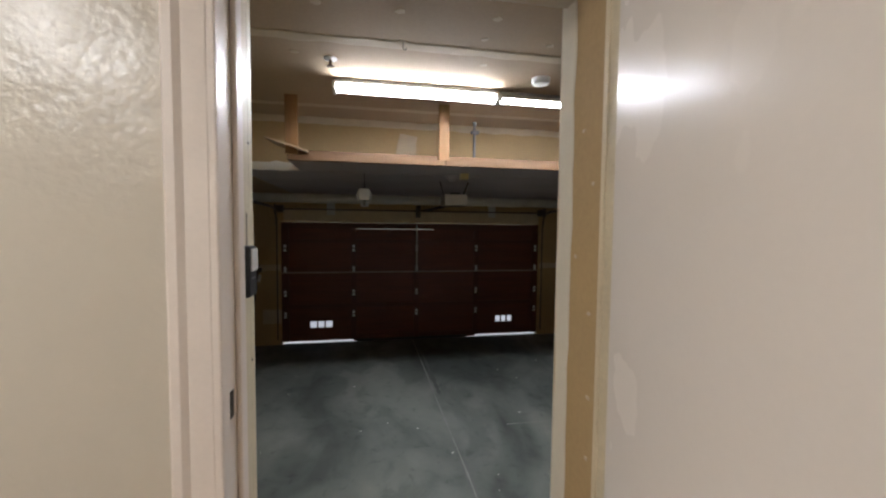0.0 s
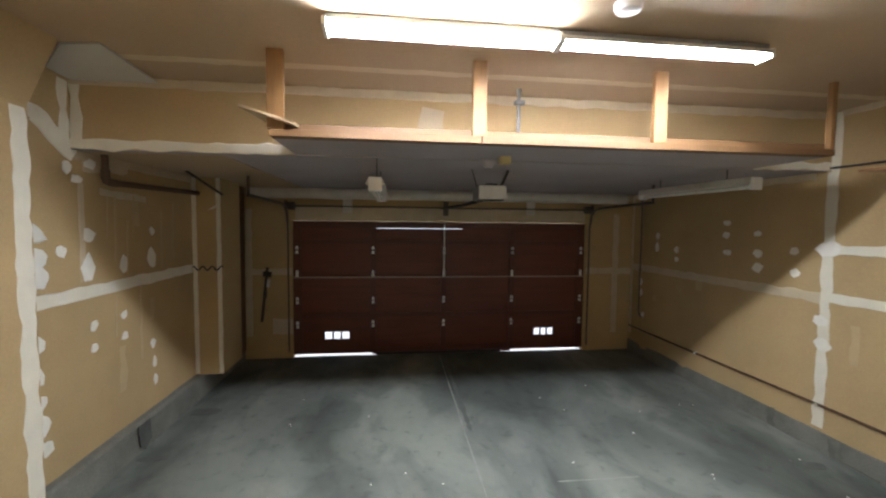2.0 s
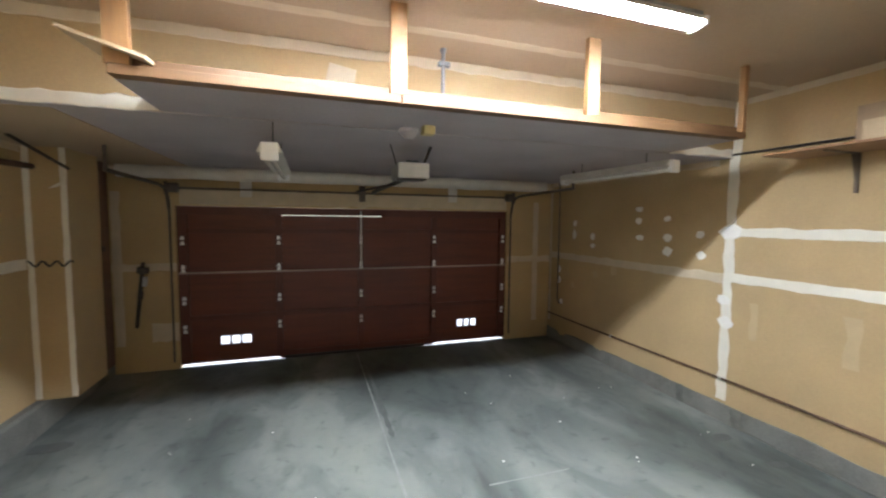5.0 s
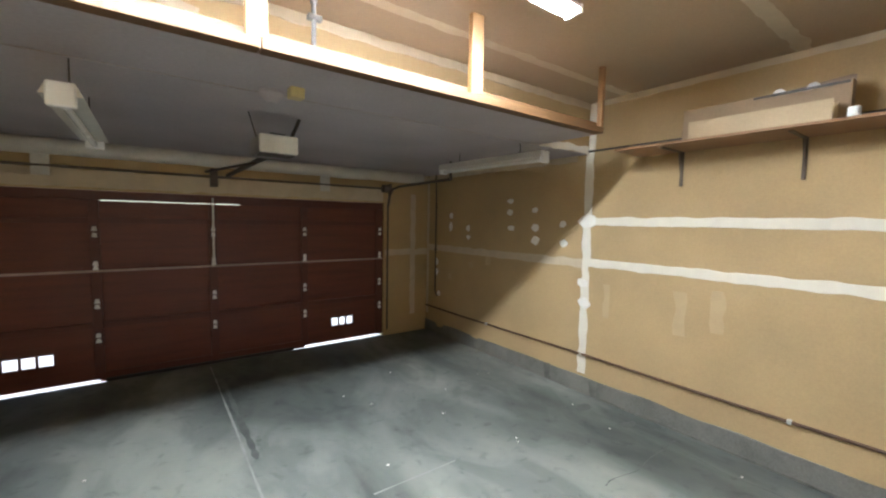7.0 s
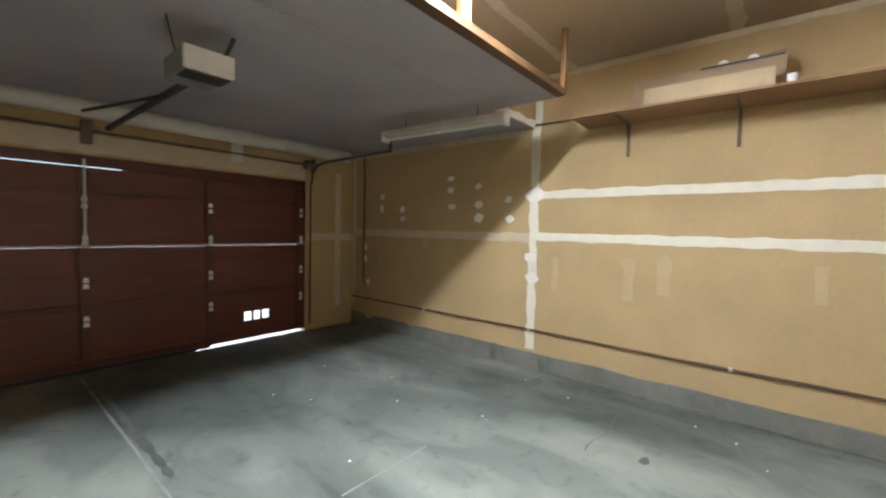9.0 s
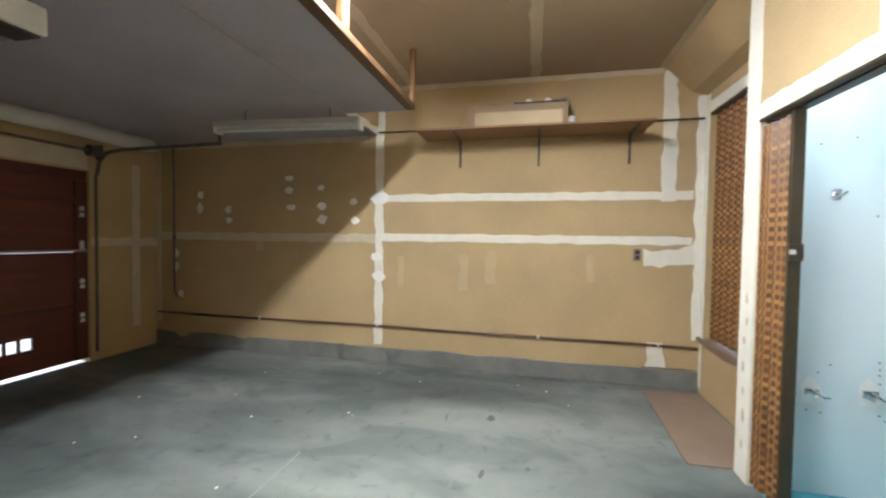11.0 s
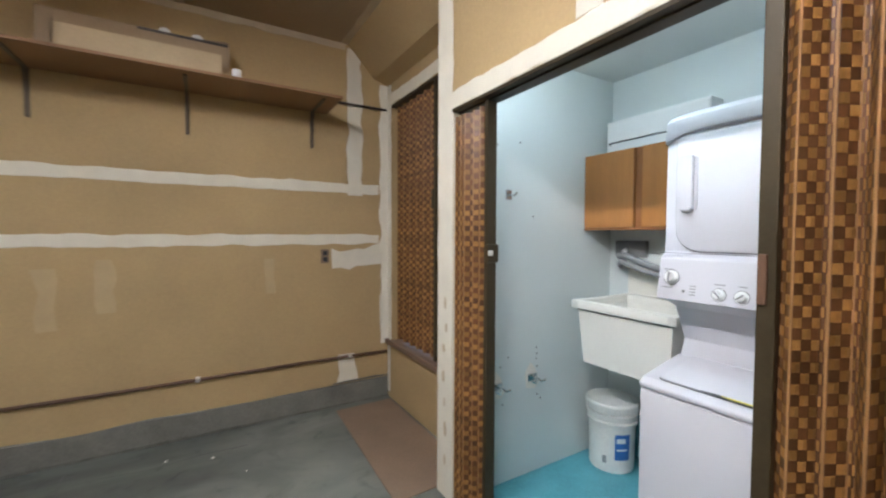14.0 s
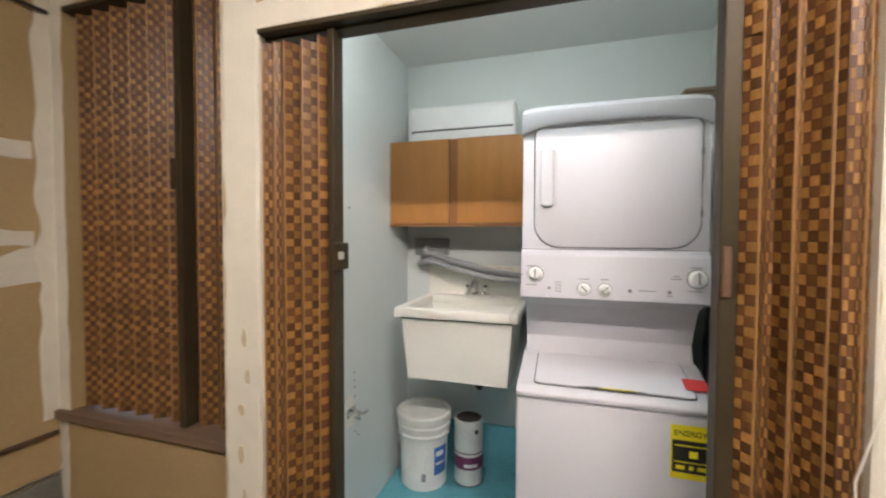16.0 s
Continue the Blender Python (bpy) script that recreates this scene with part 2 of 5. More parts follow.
def lathe(bm, profile, seg=28, centre=(0, 0, 0)):
    """A turned shape: profile of (radius, height), closed top and bottom."""
    c = Vector(centre)
    rings = [[bm.verts.new(c + Vector((r * math.cos(k * 2 * math.pi / seg), r * math.sin(k * 2 * math.pi / seg), h))) for k in range(seg)] for r, h in profile]
    for u, v in zip(rings, rings[1:]):
        for k in range(seg):
            bm.faces.new((u[k], u[(k + 1) % seg], v[(k + 1) % seg], v[k]))
    bm.faces.new(rings[0][::-1])
    bm.faces.new(rings[-1])
    return bm


def rounded(w, h, r, cx=0.0, cy=0.0, seg=5):
    """Outline of a rectangle with round corners."""
    out = []
    for sx, sy, a in ((1, 1, 0), (-1, 1, 90), (-1, -1, 180), (1, -1, 270)):
        for k in range(seg + 1):
            t = radians(a + 90 * k / seg)
            out.append((cx + sx * (w / 2 - r) + r * math.cos(t), cy + sy * (h / 2 - r) + r * math.sin(t)))
    return out


def part(name, bm, material, parent=None, label="", smooth=False):
    me = bpy.data.meshes.new(name)
    bmesh.ops.recalc_face_normals(bm, faces=bm.faces[:])
    bm.to_mesh(me)
    bm.free()
    me.materials.append(material)
    if smooth:
        for p in me.polygons:
            p.use_smooth = True
        me.set_sharp_from_angle(angle=radians(35))
    ob = new(name, me)
    if parent:
        ob.parent = parent
    if label:
        ob["label"] = label
    return ob


def B():
    return bmesh.new()


def thing(name, label, category, at=(0, 0, 0), rz=0, group=""):
    ob = new(name)
    ob.empty_display_size = 0.1
    ob.matrix_basis = pose(*at, 0, 0, rz)
    return tagged(ob, label, category, group)


def structure(name, bm, material, label, category="wall"):
    return tagged(part(name, bm, material), label, category, kind="structure")


def on_plane(axis, level, sign, u, v, off):
    """A point on a wall plane: u along, v across, off the height above it."""
    if axis == "x":
        return Vector((level + sign * off, u, v))
    if axis == "y":
        return Vector((u, level + sign * off, v))
    return Vector((u, v, level + sign * off))


LAYER = [0]


def mud_strip(parent, axis, level, sign, p, q, width, thick=0.0025, rough=0.18, material=None, step=0.07):
    """A band of joint compound with uneven edges, from p to q on a wall plane."""
    p, q = Vector(p), Vector(q)
    LAYER[0] = (LAYER[0] + 1) % 9
    thick += 0.00025 * LAYER[0]
    n = max(2, int((q - p).length / step))
    side = Vector((-(q - p).y, (q - p).x)).normalized()
    bm = B()
    rows = []
    s0, s1 = random.uniform(0, 50), random.uniform(0, 50)
    for i in range(n + 1):
        c = p.lerp(q, i / n)
        a = width / 2 * (1 + rough * 2 * noise.noise((s0 + i * 0.45, 0, 0)) + rough * random.uniform(-0.35, 0.35))
        b = width / 2 * (1 + rough * 2 * noise.noise((s1 + i * 0.45, 3, 0)) + rough * random.uniform(-0.35, 0.35))
        rows.append([bm.verts.new(on_plane(axis, level, sign, *(c + side * k), h)) for k, h in
                     ((a, 0.0004), (a * 0.86, thick), (-b * 0.86, thick), (-b, 0.0004))])
    for r, s in zip(rows, rows[1:]):
        for k in range(3):
            bm.faces.new((r[k], r[k + 1], s[k + 1], s[k]))
    bm.faces.new(rows[0][::-1])
    bm.faces.new(rows[-1])
    return part("joint_compound", bm, material or MUD, parent)


def mud_dab(parent, axis, level, sign, u, v, w, h, thick=0.0055, material=None):
    """A filled nail hole: an uneven dab."""
    bm = B()
    n = random.choice((6, 7, 8, 9))
    turn = random.uniform(0, 2 * math.pi)
    angles = [turn + (i + random.uniform(-0.28, 0.28)) * 2 * math.pi / n for i in range(n)]
    reach = [random.uniform(0.82, 1.22) for i in range(n)]
    def ring(k, t):
        return [bm.verts.new(on_plane(axis, level, sign, u + k * w / 2 * r * math.cos(g), v + k * h / 2 * r * math.sin(g), t)) for g, r in zip(angles, reach)]
    a, b = ring(1, 0.0004), ring(0.88, thick)
    for i in range(n):
        bm.faces.new((a[i], a[(i + 1) % n], b[(i + 1) % n], b[i]))
    bm.faces.new(b)
    return part("filler_dab", bm, material or DAB, parent)


# ---- structure ----
LX, RX, YG, YD = -0.80, 5.545, 9.97, 6.87       # side walls, front wall, ceiling drop
YF, YA, YH = 3.83, 3.53, 3.58                   # laundry front, alcove wall, hall side of the door wall
ZC, ZL, ZT, ZH = 3.15, 2.62, 2.58, 0.60         # high ceiling, low ceiling, laundry ceiling, hall floor

floor = structure("floor", box(B(), LX - 0.1, RX + 0.1, 3.4, 10.02, -0.12, 0), CONCRETE, "stained grey-green concrete garage floor", "floor")
ground = structure("ground", box(B(), -150, 150, 10.02, 300, -0.12, -0.02), DRIVE, "pale sunlit concrete driveway outside the garage", "ground")

wall_east = structure("wall_east", box(B(), RX, RX + 0.12, 3.41, 10.12, 0, 3.3), PAPER, "unpainted tan drywall garage side wall with taped joints")
wall_west = structure("wall_west", box(B(), LX - 0.12, LX, 3.41, 10.12, 0, 3.3), PAPER, "unpainted tan drywall garage side wall with filler dabs")
chase = structure("wall_chase", prism(B(), [(LX, 0), (-0.58, 0), (-0.58, 2.76), (-0.40, ZC), (LX, ZC)], "y", 3.915, 6.26), PAPER, "boxed-out tan drywall chase with a slanted top")
bm = B()
box(bm, LX, 0.0, YG, YG + 0.15, 0, ZL)
box(bm, 4.72, RX, YG, YG + 0.15, 0, ZL)
box(bm, 0.0, 4.72, YG, YG + 0.15, 2.14, ZL)
wall_front = structure("wall_front", bm, PAPER, "unpainted drywall around the wide garage door")
ceiling = structure("ceiling", box(B(), LX - 0.12, RX + 0.12, 3.41, YD + 0.1, ZC, ZC + 0.12), PAPER_CEIL, "unpainted brown drywall high ceiling with taped joints", "ceiling")
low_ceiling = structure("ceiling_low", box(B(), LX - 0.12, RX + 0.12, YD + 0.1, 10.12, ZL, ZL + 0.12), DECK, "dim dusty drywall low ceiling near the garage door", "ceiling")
ceiling_panel = structure("ceiling_low_panel", box(B(), LX, 0.22, YD + 0.1, 9.96, ZL - 0.007, ZL - 0.001), PAPER_CEIL, "brown drywall strip of the low ceiling along the wall", "ceiling")
drop = structure("wall_drop", box(B(), LX, RX, YD, YD + 0.1, ZL, ZC), PAPER, "tan drywall face where the ceiling steps down")

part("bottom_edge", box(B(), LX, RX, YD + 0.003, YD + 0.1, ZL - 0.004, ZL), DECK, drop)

# laundry front wall with its opening, and the post beside the alcove
OX0, OX1, OZ = 2.25, 3.945, 2.19
wall_laundry = structure("wall_laundry", box(B(), OX0, OX1, 3.70, YF, OZ, ZC), PAPER, "tan drywall wall around the laundry closet opening")
part("pier", box(B(), 2.14, OX0, 3.70, YF, 0, ZC), PAPER, wall_laundry)
part("pier", box(B(), OX1, 4.10, 3.70, YF, 0, ZC), PAPER, wall_laundry)
bm = B()
box(bm, 3.93, 4.10, 2.38, 3.70, 0, ZC)
wall_laundry_side = structure("wall_laundry_side", bm, LAUNDRY_WALL, "pale blue-white painted laundry side wall with screw holes")
wall_laundry_back = structure("wall_laundry_back", box(B(), 2.12, 3.93, 2.38, 2.50, 0, ZC), LAUNDRY_WALL, "pale blue-white painted laundry back wall")
wall_laundry_end = structure("wall_laundry_end", box(B(), 2.08, 2.20, 2.50, 3.70, 0, ZC), LAUNDRY_WALL, "pale blue-white painted laundry end wall")
ceiling_laundry = structure("ceiling_laundry", box(B(), 2.20, 3.93, 2.50, 3.70, ZT, ZT + 0.1), LAUNDRY_CEIL, "pale painted laundry closet ceiling", "ceiling")
floor_laundry = structure("floor_laundry", box(B(), 2.20, 3.93, 2.50, 3.70, 0.0, 0.012), TEAL, "bright teal painted laundry floor, worn in places", "floor")
part("skirting_paint", box(B(), 2.20, 3.93, 2.50, 2.504, 0.012, 0.30), TEAL, wall_laundry_back)
part("threshold_paint", box(B(), 2.26, 3.94, 3.70, 3.79, 0.0, 0.010), TEAL, floor_laundry)

# alcove with the second folding door
CX0, CX1, CZ0, CZ1 = 4.16, 5.455, 0.53, 2.67
wall_alcove = structure("wall_alcove", box(B(), 4.10, RX, YA - 0.12, YA, 0, CZ0), PAPER, "tan drywall alcove wall around a raised closet opening")
part("header", box(B(), 4.10, RX, YA - 0.12, YA, CZ1, ZC), PAPER, wall_alcove)
part("pier", box(B(), CX1, RX, YA - 0.12, YA, CZ0, CZ1), PAPER, wall_alcove)
part("pier", box(B(), 4.10, CX0, YA - 0.12, YA, CZ0, CZ1), PAPER, wall_alcove)
soffit = structure("ceiling_soffit", prism(B(), [(YA, ZC), (3.90, ZC), (3.66, 2.90), (YA, 2.86)], "x", 4.10, RX), PAPER, "sloped drywall soffit above the alcove", "ceiling")
wall_closet = structure("wall_closet", box(B(), 4.10, RX, 2.9, 3.0, 0, ZC), PAPER, "plain closet back wall")

# house side
bm = B()
box(bm, LX - 0.12, 1.085, YH, 3.88, 0, ZC)
wall_house = structure("wall_house", bm, HALL_PAINT, "glossy cream painted hall wall with a lumpy texture")
part("garage_face", box(B(), LX, 1.118, 3.88, 3.915, 0, ZC), PAPER, wall_house)
bm = B()
box(bm, 1.085, 1.120, 3.68, 3.88, 0, ZC)
box(bm, 1.118, 1.1205, 3.88, 3.915, 0, ZC)
cream_return = part("painted_return", bm, CREAM, wall_house, "worn cream painted wall end with old marks")
bm = B()
box(bm, 2.031, 2.14, YH, 3.86, 0, ZC)
wall_return = structure("wall_return", bm, PAPER, "tan drywall wall end beside the house door")
door_head = structure("wall_door_head", box(B(), 1.085, 2.031, YH, YF, 2.735, ZC), HALL_PAINT, "painted wall above the house door")
hall_floor = structure("floor_hall", box(B(), -0.6, 2.08, 0.8, 3.92, ZH - 0.1, ZH), HALL_FLOOR, "brown wooden hall floor", "floor")
bm = B()
box(bm, -0.7, -0.6, 0.8, YH, ZH - 0.1, 3.1)
box(bm, -0.7, 2.2, 0.7, 0.8, ZH - 0.1, 3.1)
box(bm, 2.08, 2.12, 0.8, YH, ZH - 0.1, 3.1)
wall_hall = structure("wall_hall", bm, HALL_PAINT, "plain glossy cream hall walls")
ceiling_hall = structure("ceiling_hall", box(B(), -0.7, 2.12, 0.7, YH, 3.0, 3.1), HALL_PAINT, "plain cream hall ceiling", "ceiling")
bm = B()
box(bm, 1.05, 2.12, 3.92, 4.16, 0, ZH, 0.01)
box(bm, 1.05, 2.12, 4.16, 4.44, 0, ZH * 2 / 3, 0.01)
box(bm, 1.05, 2.12, 4.44, 4.72, 0, ZH / 3, 0.01)
steps = structure("steps", bm, KERB, "plain concrete steps down from the house door", "steps")

# door frame of the house door
door_frame = tagged(new("door_1"), "white painted house door frame with worn edges", "door frame", kind="structure")
part("jamb", box(B(), 1.085, 1.146, 3.565, 3.705, ZH, 2.735, 0.004), TRIM_PAINT, door_frame)
part("door_stop", box(B(), 1.146, 1.158, 3.655, 3.70, ZH, 2.735, 0.004), TRIM_PAINT, door_frame)
part("strike_plate", box(B(), 1.1455, 1.1475, 3.612, 3.634, 1.655, 1.715), DARK_STEEL, door_frame)
bm = B()
prism(bm, [(1.05, YH), (1.140, YH), (1.140, YH - 0.010), (1.128, YH - 0.016), (1.085, YH - 0.018), (1.072, YH - 0.026), (1.055, YH - 0.026), (1.05, YH - 0.02)], "z", ZH, 2.80)
part("casing", bm, TRIM_PAINT, door_frame)
part("jamb", box(B(), 2.027, 2.084, 3.525, 3.622, ZH, 2.735, 0.004), CREAM, door_frame)
part("door_stop", box(B(), 2.023, 2.027, 3.60, 3.618, ZH, 2.735, 0.001), CREAM, door_frame)
part("head_jamb", box(B(), 1.146, 2.027, 3.565, 3.70, 2.705, 2.735, 0.004), TRIM_PAINT, door_frame)
# open door leaf, hung from the jamb and swung back into the hall
leaf = thing("house_door", "glossy white flush door standing open against the hall wall", "door", (2.026, 3.60, ZH), 0)
leaf.matrix_basis = pose(2.004, 3.475, ZH + 0.008, 0, 0, -17)
leaf_panel = part("panel", box(B(), -0.035, 0.0, -0.84, -0.005, 0.0, 2.085, 0.003), DOOR_PAINT, leaf)
for z in (0.2, 1.0, 1.8):
    part("hinge", rod(B(), (0.004, 0.004, z), (0.004, 0.004, z + 0.09), 0.007, 10), STEEL, leaf)
bm = B()
lathe(bm, [(0.012, 0), (0.012, 0.04), (0.026, 0.05), (0.03, 0.065), (0.022, 0.08)], 20)
bmesh.ops.transform(bm, matrix=pose(-0.035, -0.775, 0.95, 0, -90, 0), verts=bm.verts[:])
part("knob", bm, STEEL, leaf, smooth=True)

# joint compound on the walls
for y0, y1, z, w, k in ((3.62, 6.86, 1.465, 0.085, MUD), (6.86, 9.95, 1.44, 0.10, MUD_THIN), (3.62, 6.84, 1.91, 0.085, MUD)):
    mud_strip(wall_east, "x", RX, -1, (y0, z), (y1, z - 0.01), w, material=k)
mud_strip(wall_east, "x", RX, -1, (6.85, 0.22), (6.85, 2.6), 0.10, rough=0.3)
mud_strip(wall_east, "x", RX, -1, (6.84, 2.6), (6.84, 3.14), 0.10)
mud_strip(wall_east, "x", RX, -1, (3.84, 1.85), (3.84, 3.12), 0.13, rough=0.25)
mud_strip(wall_east, "x", RX, -1, (3.55, 0.5), (3.55, 2.86), 0.11, rough=0.25)
mud_strip(wall_east, "x", RX, -1, (3.92, 0.2), (3.92, 0.45), 0.14, rough=0.4)
mud_strip(wall_east, "x", RX, -1, (3.6, 1.31), (4.05, 1.295), 0.165, rough=0.3)
mud_strip(wall_east, "x", RX, -1, (3.92, 3.125), (6.85, 3.125), 0.06, material=MUD_THIN)
mud_strip(wall_east, "x", RX, -1, (7.0, 2.60), (9.9, 2.60), 0.10, material=MUD_THIN)
mud_strip(wall_east, "x", RX, -1, (9.93, 0.3), (9.93, 2.6), 0.07, material=MUD_THIN)
for y, z, w, h in ((9.29, 1.96, 0.09, 0.1), (9.29, 1.79, 0.09, 0.16), (8.87, 1.77, 0.11, 0.09), (8.86, 1.64, 0.1, 0.07), (8.02, 2.15, 0.13, 0.06), (8.01, 2.0, 0.12, 0.08),
                   (7.99, 1.8, 0.12, 0.08), (7.59, 2.03, 0.12, 0.07), (7.58, 1.81, 0.11, 0.09), (7.57, 1.66, 0.13, 0.12), (7.17, 1.86, 0.1, 0.08), (7.15, 1.64, 0.12, 0.09),
                   (9.66, 1.21, 0.08, 0.12), (9.66, 1.03, 0.08, 0.12), (9.6, 0.68, 0.09, 0.11), (6.85, 1.0, 0.16, 0.13), (6.87, 1.23, 0.15, 0.11), (6.85, 1.9, 0.22, 0.15)):
    mud_dab(wall_east, "x", RX, -1, y, z, w, h)
for y, z, w, h in ((6.58, 1.07, 0.08, 0.35), (5.86, 1.08, 0.12, 0.40), (5.57, 1.15, 0.13, 0.36), (4.54, 1.17, 0.08, 0.28), (9.29, 1.0, 0.12, 0.09), (8.78, 1.23, 0.1, 0.08), (8.41, 1.34, 0.13, 0.15)):
    mud_strip(wall_east, "x", RX, -1, (y, z - h / 2), (y + 0.01, z + h / 2), w * 0.85, 0.001, 0.35, SMEAR)
mud_strip(wall_west, "x", LX, 1, (6.27, 1.53), (8.6, 1.55), 0.10)
mud_strip(wall_west, "x", LX, 1, (6.9, 2.60), (8.6, 2.60), 0.10, material=MUD_THIN)
mud_strip(wall_west, "x", LX, 1, (6.95, 1.7), (6.95, 2.4), 0.06, material=MUD_THIN)
mud_strip(wall_west, "x", LX, 1, (6.82, 2.60), (6.82, 3.10), 0.09, rough=0.4)
mud_strip(wall_west, "x", LX, 1, (6.28, 2.90), (6.60, 2.80), 0.10, rough=0.4)
mud_strip(wall_west, "x", LX, 1, (6.58, 2.80), (6.90, 2.57), 0.13, rough=0.4)
mud_strip(drop, "y", YD, -1, (-0.755, 2.68), (-0.755, 3.08), 0.08, rough=0.45)
mud_strip(wall_west, "x", LX, 1, (6.98, 2.50), (7.5, 2.545), 0.07, rough=0.45, material=MUD_THIN)
mud_strip(wall_west, "x", LX, 1, (7.15, 2.33), (7.75, 2.30), 0.05, rough=0.6, material=MUD_THIN)
for y, z0, z1, w in ((6.93, 1.62, 2.0, 0.035), (7.22, 1.95, 2.36, 0.02), (7.28, 1.1, 1.45, 0.025), (7.31, 1.75, 2.3, 0.03), (7.46, 1.6, 2.1, 0.025), (7.55, 2.0, 2.32, 0.02), (7.62, 0.8, 1.5, 0.03), (7.98, 1.62, 2.2, 0.03), (8.2, 1.7, 2.3, 0.035)):
    mud_strip(wall_west, "x", LX, 1, (y, z0), (y + 0.02, z1), w, thick=0.0015, rough=0.5, material=SMEAR)
for y, z, w, h in ((6.53, 1.99, 0.22, 0.13), (6.75, 1.87, 0.12, 0.09), (6.55, 1.84, 0.2, 0.15), (6.55, 1.70, 0.2, 0.15), (7.01, 1.98, 0.14, 0.12), (7.0, 1.72, 0.15, 0.25), (7.41, 1.72, 0.1, 0.16),
                   (7.83, 2.0, 0.09, 0.08), (7.82, 1.74, 0.13, 0.2), (7.39, 1.27, 0.09, 0.08), (7.39, 1.08, 0.09, 0.08), (7.03, 1.26, 0.09, 0.09), (7.03, 1.08, 0.08, 0.08), (7.8, 0.9, 0.08, 0.11),
                   (7.81, 0.71, 0.07, 0.11), (7.82, 0.53, 0.07, 0.11), (6.50, 1.25, 0.18, 0.15), (6.5, 1.04, 0.17, 0.14), (6.52, 0.85, 0.15, 0.12), (6.53, 0.69, 0.15, 0.16), (6.55, 0.52, 0.14, 0.11),
                   (6.83, 2.48, 0.1, 0.1), (7.05, 2.53, 0.14, 0.1), (6.92, 2.4, 0.13, 0.07)):
    mud_dab(wall_west, "x", LX, 1, y, z, w, h)
for y, z, w, h in ((7.8, 1.24, 0.08, 0.22), (7.35, 0.8, 0.1, 0.4), (7.6, 2.2, 0.1, 0.3)):
    mud_strip(wall_west, "x", LX, 1, (y, z - h / 2), (y + 0.01, z + h / 2), w * 0.85, 0.001, 0.35, SMEAR)
mud_strip(chase, "x", -0.58, 1, (6.20, 0.0), (6.20, 2.74), 0.11, rough=0.3)
mud_strip(drop, "y", YD, -1, (LX, 2.655), (0.80, 2.655), 0.075, rough=0.3)
mud_strip(drop, "y", YD, -1, (4.75, 2.655), (RX, 2.655), 0.075, rough=0.3)
mud_strip(drop, "y", YD, -1, (LX, 3.115), (RX, 3.115), 0.07, rough=0.25, material=MUD_THIN)
mud_strip(drop, "y", YD, -1, (1.80, 2.66), (1.86, 3.02), 0.17, rough=0.5, material=MUD_THIN)
mud_strip(ceiling, "z", ZC, -1, (LX, 6.47), (RX, 6.47), 0.09, rough=0.25, material=MUD_THIN)
mud_strip(ceiling, "z", ZC, -1, (0.6, 5.13), (RX, 5.13), 0.10, rough=0.25, material=MUD_THIN)
mud_strip(ceiling, "z", ZC, -1, (4.1, 3.93), (RX, 3.93), 0.06, material=MUD_THIN)
for x, y in ((1.0, 5.35), (1.64, 5.08), (2.2, 5.3), (1.2, 4.75), (1.6, 4.75), (2.1, 4.72), (2.1, 4.95), (2.5, 4.95), (1.3, 4.4), (1.75, 4.4), (2.1, 4.4)):
    mud_dab(ceiling, "z", ZC, -1, x, y, 0.05, 0.05, 0.003, MUD_THIN)
mud_strip(wall_front, "y", YG, -1, (LX, 1.35), (0.0, 1.35), 0.10, material=MUD_THIN)
mud_strip(wall_front, "y", YG, -1, (4.74, 1.35), (RX, 1.35), 0.10, material=MUD_THIN)
mud_strip(wall_front, "y", YG, -1, (5.26, 0.3), (5.26, 2.3), 0.10, material=MUD_THIN)
mud_strip(wall_front, "y", YG, -1, (-0.64, 0.35), (-0.64, 2.3), 0.10, material=MUD_THIN)
mud_strip(wall_front, "y", YG, -1, (LX, 2.58), (RX, 2.58), 0.12, material=MUD_THIN)
mud_strip(wall_front, "y", YG, -1, (0.05, 2.255), (4.7, 2.255), 0.19, rough=0.1, material=MUD_THIN)
mud_strip(wall_front, "y", YG, -1, (-0.3, 0.5), (0, 0.5), 0.25, material=MUD_THIN)
mud_strip(wall_laundry, "y", YF, 1, (2.06, 2.235), (4.02, 2.235), 0.10, rough=0.25)
mud_strip(wall_laundry, "y", YF, 1, (4.02, 0.0), (4.02, 3.14), 0.155, rough=0.08)
mud_strip(wall_laundry, "y", YF, 1, (2.19, 0.0), (2.19, 2.20), 0.12, rough=0.08)
mud_strip(wall_laundry, "y", YF, 1, (3.05, 2.29), (3.05, 3.12), 0.12, rough=0.3)
mud_strip(wall_laundry, "y", YF, 1, (2.1, 3.11), (4.08, 3.11), 0.08, rough=0.3)
for z, w, h in ((1.12, 0.03, 0.07), (0.98, 0.025, 0.06), (0.86, 0.03, 0.05), (0.70, 0.03, 0.08), (0.55, 0.02, 0.06), (0.40, 0.03, 0.09), (0.22, 0.03, 0.06)):
    mud_dab(wall_laundry, "y", YF, 1, 4.02 + random.uniform(-0.02, 0.02), z, w, h, 0.0062, MUD_THIN)
part("corner_bead", box(B(), OX1 - 0.004, OX1, 3.70, YF, 0.0, OZ), MUD, wall_laundry)
part("corner_bead", box(B(), OX0, OX0 + 0.004, 3.70, YF, 0.0, OZ), MUD, wall_laundry)
part("corner_bead", box(B(), OX0, OX1, 3.70, YF, OZ - 0.004, OZ), MUD, wall_laundry)
part("corner_bead", box(B(), 4.10, 4.104, YA, YF, 0.0, ZC - 0.3), MUD, wall_laundry)
mud_strip(wall_alcove, "y", YA, 1, (5.50, 0.52), (5.50, 2.85), 0.085, rough=0.15)
